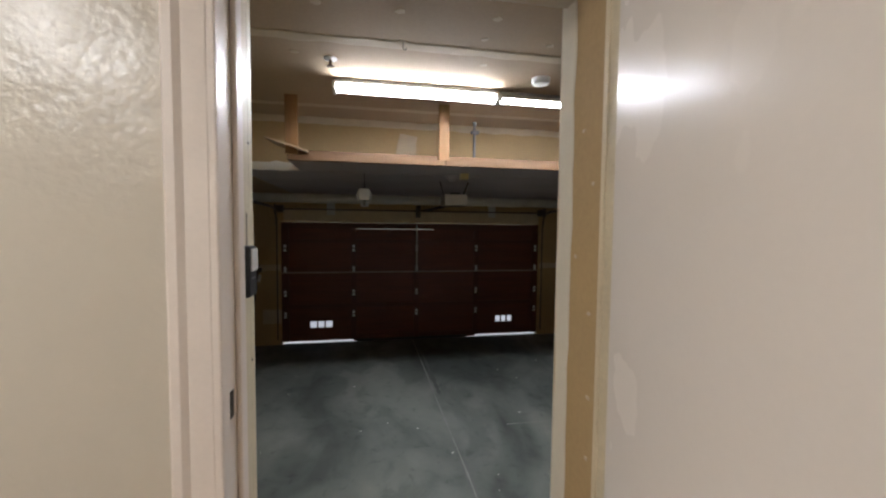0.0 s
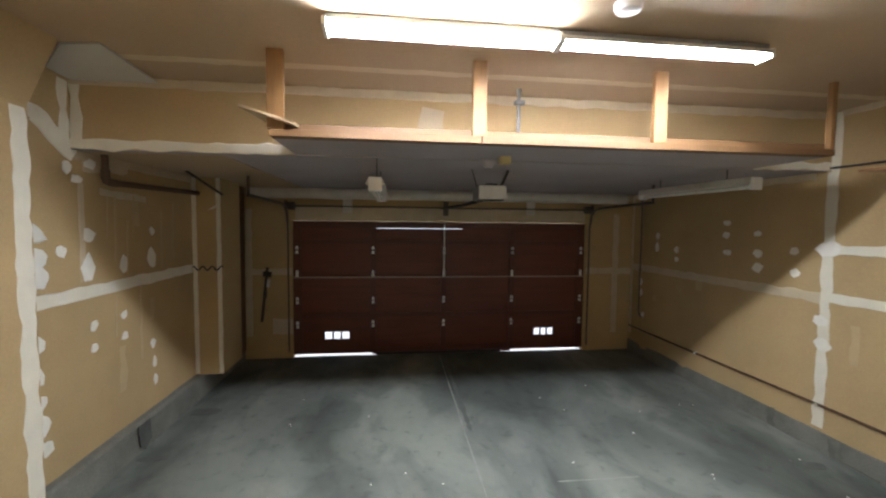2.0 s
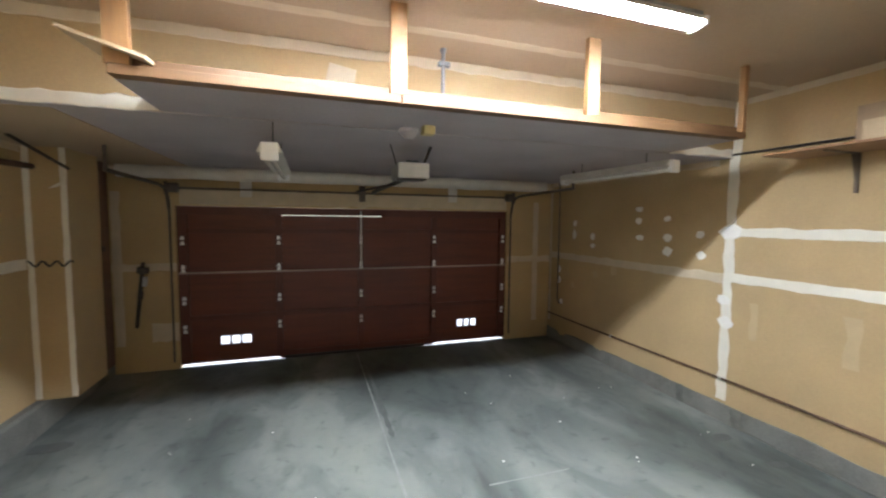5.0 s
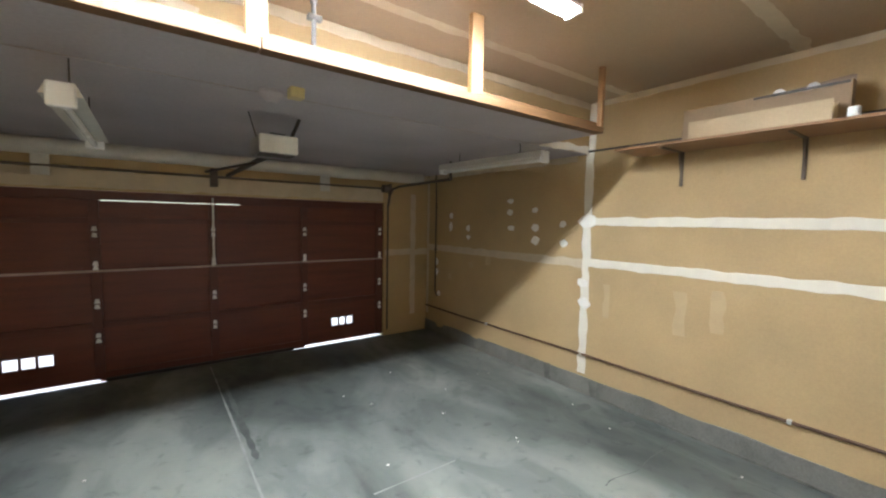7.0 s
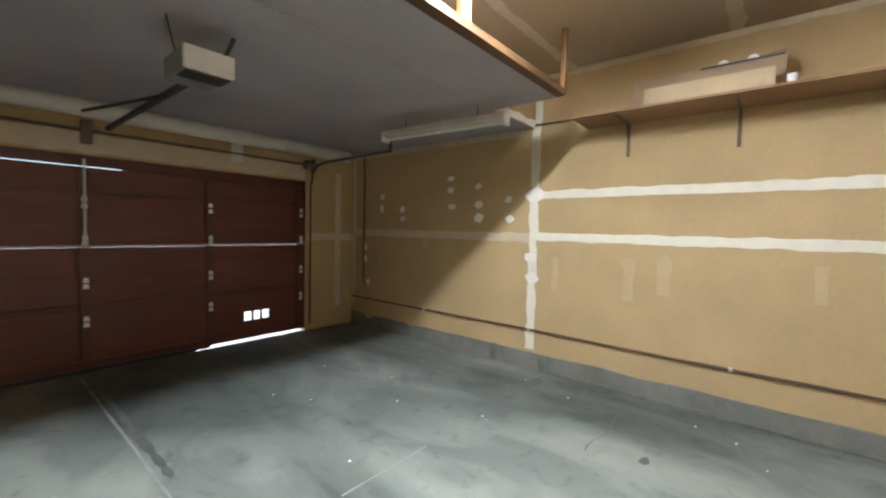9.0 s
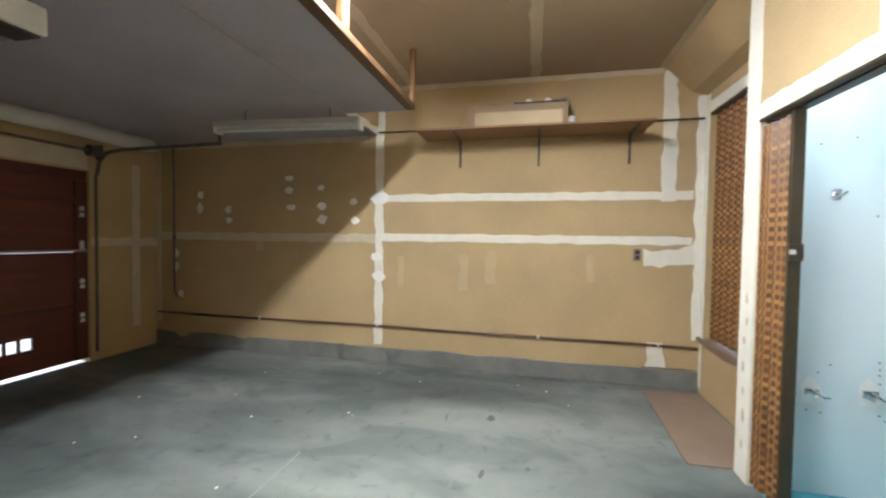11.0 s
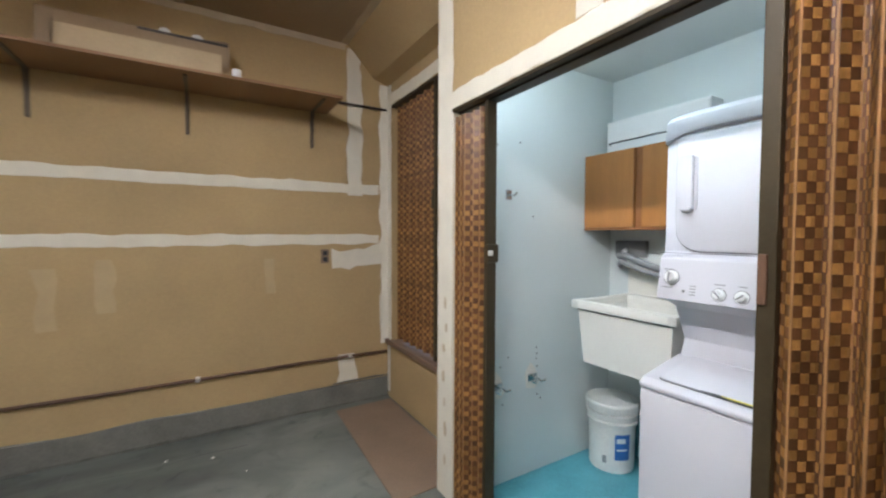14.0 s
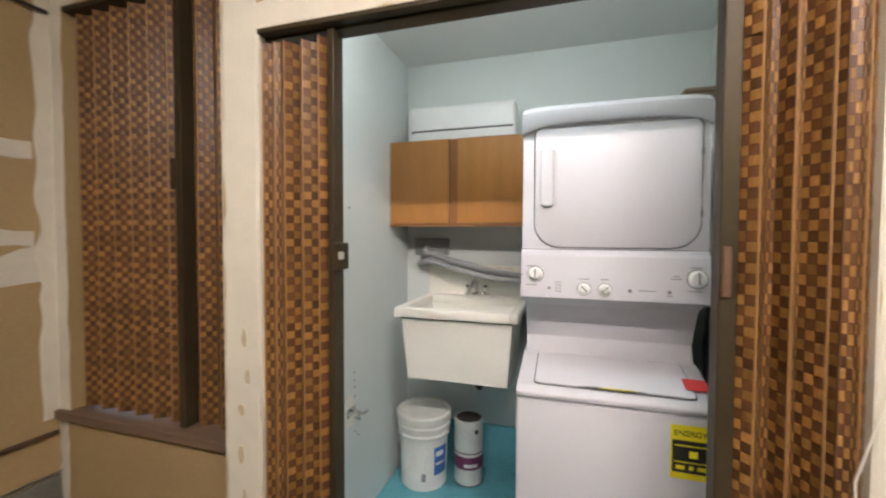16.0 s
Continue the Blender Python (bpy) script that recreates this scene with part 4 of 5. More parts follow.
for y in (5.05, 3.9, 6.85, 8.4):
    part("clip", box(B(), -0.016, 0.017, y - 0.014, y + 0.014, -0.018, 0.018, 0.003), OLD_WHITE, conduit)
riser = thing("corner_conduit", "thin dark conduit dropping down the wall near the garage door", "conduit", (RX - 0.016, 9.680, 0))
part("pipe", tube(B(), [(0, 0.02, ZL - 0.002), (0, 0.0, 2.2), (0, 0.0, 0.721), (0, -0.03, 0.661), (0, -0.07, 0.641)], 0.012, 8), TRACK, riser, smooth=True)
for z in (2.1, 1.4):
    part("clip", box(B(), -0.014, 0.015, -0.022, 0.022, z - 0.012, z + 0.012, 0.003), TRACK, riser)
outlet = thing("wall_outlet", "double socket in a recessed box on the drywall", "outlet", (RX, 4.108, 1.32))
part("plate", box(B(), -0.008, 0, -0.035, 0.035, -0.06, 0.06, 0.003), HARDBOARD, outlet)
for z in (-0.026, 0.026):
    part("socket", box(B(), -0.014, -0.008, -0.018, 0.018, z - 0.018, z + 0.018, 0.004), BLACK, outlet)

sheet = thing("hardboard_sheet", "worn brown hardboard sheet lying on the floor of the alcove", "floor sheet", (4.78, 3.83, 0.0))
part("sheet", prism(B(), [(-0.68, 0.26), (-0.64, 0.27), (0.66, 0.22), (0.67, -0.28), (-0.66, -0.28)], "z", 0.0, 0.006, 0.001), HARDBOARD, sheet)

# ---- left side: boxed column, brown pipe, tools ----
col = structure("column_box", box(B(), LX, -0.48, 8.62, 9.20, 0.27, ZL), PAPER, "boxed-in drywall column beside the garage wall", "column")
for x in (-0.775, -0.505):
    mud_strip(col, "y", 8.62, -1, (x, 0.28), (x, ZL), 0.05, rough=0.2)
part("dark_gap", box(B(), LX + 0.03, -0.50, 8.64, 9.18, 0.262, 0.27), LINE, col)
col2 = structure("column_timber", box(B(), LX, -0.62, 9.55, 9.75, 0.2, ZL), TIMBER, "dark timber post by the garage door", "column")
latchbar = thing("wall_bracket", "dark wooden bracket on the timber post", "bracket", (-0.60, 9.53, 1.62))
part("block", box(B(), -0.14, 0.02, -0.03, 0.018, -0.03, 0.03, 0.005), DARK_STEEL, latchbar)
cord = thing("wavy_cable", "short black cable draped across the column", "cable", (-0.64, 8.60, 1.55))
part("cable", tube(B(), [(-0.18 + 0.36 * k / 24, 0.012, 0.025 * math.sin(k * 0.9)) for k in range(25)], 0.009, 6), BLACK, cord)
chip = thing("torn_paper_flap", "torn pale paper flap on the column edge", "paper", (-0.5, 8.60, 2.27))
part("flap", prism(B(), [(-0.11, -0.03), (0.0, 0.04), (0.03, 0.05), (0.02, 0.02), (-0.06, -0.02)], "y", 0.0, 0.012), MUD, chip)
bpipe = thing("wall_drain_pipe", "brown drain pipe with an elbow along the garage wall", "pipe", (-0.72, 0, 0))
part("pipe", tube(B(), [(0, 7.1, ZL), (0, 7.1, 2.47), (0, 7.11, 2.42), (0, 7.15, 2.40), (0, 8.6, 2.43)], 0.026, 12), RUST_PIPE, bpipe, smooth=True)
part("elbow", tube(B(), [(0, 7.1, 2.50), (0, 7.1, 2.44), (0, 7.115, 2.41), (0, 7.16, 2.40), (0, 7.22, 2.40)], 0.033, 12), RUST_PIPE, bpipe, smooth=True)
brace = thing("ceiling_brace", "dark diagonal steel brace under the low ceiling", "brace", (-0.5, 8.3, 2.4))
part("bar", tube(B(), [(-0.05, -0.3, 0.21), (0.05, 0.3, 0.02)], 0.014, 6), DARK_STEEL, brace)
tool = thing("hanging_bolt_lock", "dark steel lock bar hanging on the wall by the garage door", "lock bar", (-0.41, YG, 1.0))
tool.matrix_basis = pose(-0.41, YG, 1.0, 0, 6.5, 0)
part("bar", box(B(), -0.02, 0.02, -0.035, -0.01, -0.42, 0.42, 0.005), DARK_STEEL, tool)
part("handle", box(B(), -0.05, 0.07, -0.06, -0.01, 0.28, 0.36, 0.01), DARK_STEEL, tool)
part("keeper", box(B(), 0.02, 0.06, -0.05, 0.0, 0.12, 0.24, 0.006), STEEL, tool)
part("mount", box(B(), -0.03, 0.03, -0.012, 0.0, -0.05, 0.05, 0.003), DARK_STEEL, tool)
shovel = thing("ground_flap", "bent dark sheet leaning against the kerb", "sheet", (-0.70, 7.42, 0.27))
part("sheet", prism(B(), [(-0.07, 0.0), (0.10, 0.0), (0.12, -0.19), (0.02, -0.26), (-0.05, -0.2)], "x", 0.005, 0.012), STAIN, shovel)

# ---- house door controls ----
ctrl = thing("door_control", "black garage door wall control with a white push bar", "wall control", (1.120, 3.797, 1.962))
part("body", box(B(), 0, 0.030, -0.033, 0.033, -0.066, 0.064, 0.004), BLACK, ctrl)
part("push_bar", box(B(), 0.030, 0.035, -0.026, 0.029, 0.0, 0.058, 0.003), WHITE_METAL, ctrl)
part("slot", box(B(), 0.030, 0.0315, -0.018, 0.012, -0.020, -0.016), GREY, ctrl)
note = thing("paper_note", "small printed paper note taped to the wall end", "note", (1.120, 3.793, 2.058))
part("sheet", box(B(), 0, 0.002, -0.031, 0.032, -0.034, 0.029), PAPER_NOTE, note)
for z, w in ((0.010, 0.018), (0.003, 0.022), (-0.018, 0.020), (-0.026, 0.022)):
    part("print_line", box(B(), 0.0021, 0.0028, -w, w - 0.003, z - 0.003, z + 0.003), INK, note)
blank = thing("blank_plate", "cream blank patch plate on the wall end", "plate", (1.1205, 3.878, 2.066))
part("plate", box(B(), 0, 0.003, -0.028, 0.030, -0.046, 0.046, 0.001), CREAM, blank)
part("edge_line", box(B(), 0.0002, 0.0012, -0.031, -0.028, -0.046, 0.048), LINE, blank)
switch = thing("light_switch", "worn cream light switch plate with two toggles", "switch", (1.120, 3.725, 1.855))
part("plate", box(B(), 0, 0.006, -0.050, 0.050, -0.045, 0.042, 0.003), CREAM, switch)
for y in (-0.026, 0.026):
    part("toggle", box(B(), 0.006, 0.018, y - 0.006, y + 0.006, -0.008, 0.010, 0.003), WHITE_METAL, switch)
part("bare_patch", prism(B(), [(3.712, 2.022), (3.756, 2.020), (3.757, 2.088), (3.722, 2.075)], "x", 1.1195, 1.1208), SMEAR, cream_return, "bare brown patch of torn paint")
for y, z in ((3.756, 2.278), (3.876, 2.304), (3.759, 2.175), (3.885, 1.70)):
    part("screw_hole", rod(B(), (1.1195, y, z), (1.1215, y, z), 0.004, 8), DARK_STEEL, cream_return)


# ---- laundry closet ----
W0, W1 = 2.41, 3.105
washer = thing("laundry_centre", "white stacked washer and dryer with four control knobs", "washer dryer", ((W0 + W1) / 2, 2.62, 0.012))
hw = (W1 - W0) / 2
FY = 3.41 - 2.62
part("washer_body", box(B(), -hw, hw, 0.0, FY, 0.03, 0.845, 0.012), APPLIANCE, washer, smooth=True)
for sx in (-1, 1):
    for y in (0.06, FY - 0.06):
        part("foot", rod(B(), (sx * (hw - 0.06), y, 0), (sx * (hw - 0.06), y, 0.035), 0.02, 10), BLACK, washer)
top = part("washer_top", prism(B(), [(0.0, 0.852), (FY + 0.004, 0.852), (FY + 0.004, 0.872), (FY - 0.02, 0.892), (0.5, 0.945), (0.0, 0.945)], "x", -hw, hw, 0.006), APPLIANCE, washer, smooth=True)
SL = math.atan2(0.053, FY - 0.52)


def on_top(bm):
    bmesh.ops.transform(bm, matrix=Matrix.Translation((0, FY - 0.02, 0.8945)) @ pose(0, 0, 0, -math.degrees(SL), 0, 0), verts=bm.verts[:])
    return bm


part("lid", on_top(prism(B(), rounded(0.56, 0.262, 0.02, 0.0, -0.140), "z", 0.001, 0.007, 0.002)), APPLIANCE, top)
part("lid_gap", on_top(prism(B(), rounded(0.568, 0.270, 0.022, 0.0, -0.140), "z", 0.0, 0.0015)), LINE, top)
part("lid_grip", on_top(prism(B(), [(-0.12, -0.010), (-0.06, -0.003), (0.06, -0.003), (0.12, -0.010), (0.06, -0.016), (-0.06, -0.016)], "z", 0.0065, 0.0078)), LINE, top)
part("lid_slot", on_top(prism(B(), [(-0.10, -0.011), (-0.04, -0.007), (0.02, -0.007), (0.05, -0.011), (0.02, -0.015), (-0.04, -0.015)], "z", 0.007, 0.0085)), YELLOW, top, "yellow strip in the lid grip")
part("sticker", on_top(prism(B(), [(-0.338, -0.06), (-0.258, -0.06), (-0.258, -0.14), (-0.338, -0.14)], "z", 0.0072, 0.0086)), RED, top, "red warning sticker")
lab = part("energy_label", box(B(), -0.314, -0.192, FY + 0.001, FY + 0.0025, 0.625, 0.815), YELLOW, washer, "yellow and black energy label")
part("black_field", box(B(), -0.309, -0.197, FY + 0.0026, FY + 0.0034, 0.648, 0.762), BLACK, lab)
part("print_line", box(B(), -0.304, -0.204, FY + 0.0035, FY + 0.004, 0.742, 0.746), YELLOW, lab)
part("print_line", box(B(), -0.304, -0.204, FY + 0.0035, FY + 0.004, 0.684, 0.688), YELLOW, lab)
part("print_bar", box(B(), -0.276, -0.250, FY + 0.0035, FY + 0.004, 0.703, 0.727), YELLOW, lab)
for a, b in ((-0.302, -0.276), (-0.264, -0.249), (-0.236, -0.209)):
    part("print_bar", box(B(), a, b, FY + 0.0035, FY + 0.004, 0.660, 0.674), YELLOW, lab)
tc = bpy.data.curves.new("label_text", "FONT")
tc.body, tc.size, tc.extrude, tc.align_x = "ENERGY", 0.028, 0.0004, "CENTER"
tc.materials.append(BLACK)
tx = new("label_text", tc)
tx.parent = lab
tx.matrix_basis = pose(-0.253, FY + 0.0032, 0.778, 90, 0, 180)

# recessed riser and dryer
part("riser", prism(B(), [(0.0, 0.945), (0.50, 0.945), (0.47, 1.02), (0.55, 1.175), (0.63, 1.211), (0.0, 1.211)], "x", -hw + 0.012, hw - 0.012, 0.004), APPLIANCE, washer, smooth=True)
DY = 3.245 - 2.62
body = part("dryer_body", prism(B(), [(0.0, 1.212), (DY + 0.02, 1.212), (DY + 0.060, 1.222), (DY + 0.03, 1.402), (DY, 1.42), (DY - 0.004, 1.955), (0.0, 1.955)], "x", -hw, hw, 0.008), APPLIANCE, washer, smooth=True)
bm = B()
rings = []
for k in range(17):
    u = -1 + k / 8
    low = 1.930 - 0.04 * abs(u) ** 5
    pull = 0.008 * abs(u) ** 8
    out = DY + 0.017 - 0.004 * u * u - pull
    rings.append([bm.verts.new((u * (hw + 0.003), y, z)) for y, z in ((0.0, low + 0.01), (out - 0.02, low), (out - 0.004, low + 0.004), (out, low + 0.016), (out - 0.010, 1.992 - pull), (out - 0.045, 2.018 - pull), (0.0, 2.018))])
for a, b in zip(rings, rings[1:]):
    for k in range(7):
        bm.faces.new((a[k], a[(k + 1) % 7], b[(k + 1) % 7], b[k]))
bm.faces.new(rings[0])
bm.faces.new(rings[-1][::-1])
part("top_visor", bm, APPLIANCE, washer, "rounded arched top visor", smooth=True)
OUT = []
for cx, cz, rr, a0 in ((0.300 - 0.028, 1.918 - 0.028, 0.028, 0), (-0.318 + 0.028, 1.918 - 0.028, 0.028, 90), (-0.318 + 0.10, 1.424 + 0.10, 0.10, 180), (0.300 - 0.10, 1.424 + 0.10, 0.10, 270)):
    OUT += [(cx + rr * math.cos(radians(a0 + 15 * k)), cz + rr * math.sin(radians(a0 + 15 * k))) for k in range(7)]
dd = part("dryer_door", prism(B(), [(x * 0.985, 1.675 + (z - 1.675) * 0.985) for x, z in OUT], "y", DY - 0.001, DY + 0.014, 0.005), APPLIANCE, washer, smooth=True)
part("door_gap", prism(B(), OUT, "y", DY - 0.002, DY + 0.003), LINE, dd)
part("handle", prism(B(), rounded(0.054, 0.235, 0.014, 0.246, 1.712), "y", DY + 0.014, DY + 0.036, 0.006), APPLIANCE, dd, "moulded white pull handle", smooth=True)
# flat grey strip draws the handle's shade on the door
part("handle_shade", prism(B(), rounded(0.012, 0.215, 0.005, 0.214, 1.712), "y", DY + 0.0145, DY + 0.0175), PANEL_GREY, dd)
for z in (1.79, 1.56):
    part("hinge", box(B(), -0.318, -0.31, DY + 0.010, DY + 0.018, z - 0.012, z + 0.012, 0.002), GREY, dd)
pan = part("control_panel", prism(B(), [(DY + 0.0590, 1.226), (DY + 0.0622, 1.226), (DY + 0.034, 1.392), (DY + 0.031, 1.392)], "x", -hw + 0.01, hw - 0.01), PANEL_GREY, washer)
TI = math.degrees(math.atan2(0.022, 0.13))


def knob(x, z, r, deep, turn):
    y = DY + 0.056 - (z - 1.262) * 0.022 / 0.13
    bm = B()
    lathe(bm, [(r * 1.25, 0.0), (r * 1.25, 0.003), (r, 0.005), (r * 0.92, deep), (r * 0.8, deep + 0.003)], 24)
    bmesh.ops.transform(bm, matrix=pose(x, y, z, -90 + TI, 0, 0), verts=bm.verts[:])
    k = part("knob", bm, WHITE_METAL, pan, "white ribbed control knob", smooth=True)
    bm = box(B(), -r * 0.14, r * 0.14, -r * 0.85, r * 0.85, deep + 0.002, deep + 0.009, 0.002)
    bmesh.ops.transform(bm, matrix=pose(x, y, z, -90 + TI, 0, 0) @ pose(0, 0, 0, 0, 0, turn), verts=bm.verts[:])
    part("grip", bm, GREY, k)
    bm = lathe(B(), [(r * 1.4, 0.0), (r * 1.4, 0.0015)], 24)
    bmesh.ops.transform(bm, matrix=pose(x, y, z, -90 + TI, 0, 0), verts=bm.verts[:])
    part("dial_ring", bm, GREY, k)


CXW = (W0 + W1) / 2
knob(3.045 - CXW, 1.317, 0.024, 0.02, 0)
knob(2.857 - CXW, 1.264, 0.019, 0.014, 40)
knob(2.780 - CXW, 1.264, 0.019, 0.014, -50)
knob(2.462 - CXW, 1.315, 0.026, 0.02, 0)
for x, r in ((2.99, 0.006), (2.69, 0.007), (2.555, 0.007)):
    y = DY + 0.056
    part("indicator", rod(B(), (x - CXW, y - 0.001, 1.264), (x - CXW, y + 0.003, 1.264), r, 12), GREY, pan)
for x, z, w in ((3.06, 1.372, 0.02), (3.06, 1.296, 0.022), (2.955, 1.31, 0.012), (2.955, 1.298, 0.012), (2.955, 1.286, 0.012), (2.955, 1.274, 0.012), (2.857, 1.325, 0.02), (2.78, 1.325, 0.014),
                (2.63, 1.288, 0.03), (2.53, 1.335, 0.018), (2.53, 1.345, 0.012), (2.462, 1.378, 0.02), (2.47, 1.292, 0.024), (3.10, 1.335, 0.006), (2.555, 1.272, 0.01)):
    z -= 0.022
    y = DY + 0.0562 - (z - 1.262) * 0.022 / 0.13
    part("print_line", box(B(), x - CXW - w, x - CXW + w, y, y + 0.001, z - 0.0016, z + 0.0016), GREY, pan)
part("panel_seam", box(B(), -hw - 0.001, hw + 0.001, DY + 0.027, DY + 0.033, 1.4185, 1.421), LINE, washer)
hosebin = thing("dark_hose_coil", "dark flexible hose beside the stacked laundry unit", "hose", (2.30, 3.05, 0.95))
part("hose", tube(B(), [(0.0, 0.1 * math.sin(k * 0.5), -0.93 + k * 0.1) for k in range(14)], 0.045, 10), BLACK, hosebin, smooth=True)
towel = thing("folded_rag", "folded tan rag on top of the dryer", "rag", (2.455, 3.09, 2.020))
bm = B()
for k in range(2):
    box(bm, -0.09 + 0.004 * k, 0.05 - 0.012 * k, -0.1, 0.1, 0.021 * k, 0.021 * k + 0.022, 0.009, 3)
part("rag", bm, HARDBOARD, towel, smooth=True)

# sink
sk = thing("laundry_sink", "white wall-hung plastic laundry sink", "sink", (3.455, 2.50, 0.0))
part("rim_skirt", box(box(box(box(B(), -0.318, -0.27, 0.0, 0.578, 1.065, 1.115, 0.008), 0.27, 0.318, 0.0, 0.578, 1.065, 1.115, 0.008), -0.275, 0.275, 0.53, 0.578, 1.065, 1.115, 0.008), -0.275, 0.275, 0.0, 0.10, 1.065, 1.115, 0.008), SINK, sk, smooth=True)
bm = B()
o0 = [(-0.285, 0.03), (0.285, 0.03), (0.285, 0.553), (-0.285, 0.553)]
o1 = [(-0.262, 0.05), (0.262, 0.05), (0.262, 0.525), (-0.262, 0.525)]
i0 = [(-0.268, 0.1), (0.268, 0.1), (0.268, 0.53), (-0.268, 0.53)]
i1 = [(-0.235, 0.12), (0.235, 0.12), (0.235, 0.49), (-0.235, 0.49)]
R = [[bm.verts.new((x, y, z)) for x, y in o] for o, z in ((o1, 0.738), (o0, 1.066), (i0, 1.066), (i1, 0.78))]
bm.faces.new(R[0][::-1])
for a, b in zip(R, R[1:]):
    for k in range(4):
        bm.faces.new((a[k], a[(k + 1) % 4], b[(k + 1) % 4], b[k]))
bm.faces.new(R[3])
part("basin", bm, SINK, sk)
# dark strips paint the shade under the overhanging rim
part("rim_shade", box(box(box(B(), -0.289, 0.289, 0.545, 0.556, 1.056, 1.066), -0.289, -0.281, 0.035, 0.545, 1.056, 1.066), 0.281, 0.289, 0.035, 0.545, 1.056, 1.066), LINE, sk)
part("backsplash", box(B(), -0.315, 0.315, 0.001, 0.03, 1.113, 1.30, 0.008), SINK, sk)
part("drain", tube(B(), [(-0.05, 0.25, 0.78), (-0.05, 0.25, 0.66), (-0.05, 0.18, 0.60), (-0.05, 0.1, 0.64), (-0.05, 0.002, 0.66)], 0.022, 10), BLACK, sk, smooth=True)
fa = part("faucet", box(B(), -0.075, 0.065, 0.03, 0.085, 1.115, 1.14, 0.008), CHROME, sk, "chrome two-handle faucet", smooth=True)
part("spout", tube(B(), [(-0.005, 0.06, 1.14), (-0.005, 0.07, 1.20), (-0.005, 0.10, 1.225), (-0.005, 0.18, 1.205), (-0.005, 0.2, 1.18)], 0.011, 10), CHROME, fa, smooth=True)
for x in (-0.06, 0.05):
    part("handle", lathe(B(), [(0.012, 1.14), (0.016, 1.155), (0.02, 1.17), (0.012, 1.185)], 14, (x, 0.058, 0)), CHROME, fa, smooth=True)

hoses = thing("washer_hoses", "grey corrugated washer hoses draped above the sink", "hoses", (3.45, 2.55, 1.3))
part("drain_hose", tube(B(), [(0.36, -0.03, 0.03), (0.33, 0.06, 0.07), (0.25, 0.11, 0.075), (0.12, 0.12, 0.03), (-0.1, 0.12, -0.02), (-0.30, 0.10, -0.05)], 0.021, 10), GREY, hoses, smooth=True)
part("drain_hose", tube(B(), [(0.38, -0.02, 0.0), (0.3, 0.09, 0.035), (0.1, 0.14, -0.01), (-0.12, 0.14, -0.06), (-0.30, 0.12, -0.075)], 0.016, 10), mat("pale grey hose", (0.26, 0.26, 0.26), 0.5, 0.12, 20, 90, 0.1), hoses, smooth=True)
part("supply_hose", tube(B(), [(0.28, -0.03, 0.05), (0.24, 0.06, 0.05), (0.1, 0.05, 0.01), (-0.2, 0.06, -0.03)], 0.01, 8), BLACK, hoses, smooth=True)
vbox = thing("supply_valve_box", "grey recessed washer valve box on the back wall", "valve box", (3.755, 2.50, 1.41))
part("frame", box(B(), -0.115, 0.115, 0.0, 0.03, -0.05, 0.06, 0.006), GREY, vbox)
part("valve", rod(B(), (0.03, 0.03, 0.0), (0.03, 0.06, -0.02), 0.014, 10), STEEL, vbox)

# cabinet over the sink
cab = thing("wall_cabinet", "varnished oak two-door wall cabinet", "cabinet", (3.52, 2.50, 1.55))
part("body", box(B(), -0.408, 0.408, 0.0, 0.265, 0.0, 0.485, 0.003), CAB_EDGE, cab)
part("light_rail", box(B(), -0.409, 0.409, 0.24, 0.286, -0.012, 0.004, 0.002), CAB_EDGE, cab)
for a, b in ((0.045, 0.407), (-0.407, 0.0)):
    d = part("door", box(B(), a, b, 0.266, 0.286, 0.006, 0.482, 0.003), CAB, cab)
    part("edge_pull", box(B(), a if a > 0 else b - 0.006, (a + 0.006) if a > 0 else b, 0.286, 0.2875, 0.01, 0.478), CAB_EDGE, d)
part("centre_stile", box(B(), 0.003, 0.042, 0.258, 0.272, 0.006, 0.482), CAB_EDGE, cab)
unit = thing("white_vent_unit", "white slatted metal unit standing on the cabinet", "vent unit", (3.54, 2.515, 2.037))
part("case", box(B(), -0.325, 0.325, 0.0, 0.13, 0.0, 0.225, 0.004), WHITE_METAL, unit)
part("slat", box(B(), -0.318, 0.30, 0.131, 0.140, 0.085, 0.21, 0.003), WHITE_METAL, unit)
part("slat", box(B(), -0.318, 0.30, 0.131, 0.140, 0.004, 0.076, 0.003), WHITE_METAL, unit)
part("gap", box(B(), -0.318, 0.30, 0.1305, 0.133, 0.076, 0.085), LINE, unit)
part("screw", rod(B(), (0.292, 0.14, 0.075), (0.292, 0.144, 0.075), 0.008, 10), DARK_STEEL, unit)

# bucket and cans
bk = thing("plastic_bucket", "white five-gallon plastic bucket with a lid and blue label", "bucket", (3.735, 2.72, 0.012))
bk.scale = (1.03, 1.03, 1.21)
part("shell", lathe(B(), [(0.128, 0.0), (0.132, 0.004), (0.139, 0.248), (0.151, 0.25), (0.152, 0.262), (0.143, 0.268), (0.144, 0.288), (0.155, 0.29), (0.156, 0.304), (0.145, 0.31), (0.147, 0.33)], 36), BUCKET, bk, smooth=True)
part("lid", lathe(B(), [(0.157, 0.318), (0.160, 0.325), (0.160, 0.352), (0.153, 0.36), (0.135, 0.356), (0.13, 0.35)], 36), BUCKET, bk, smooth=True)


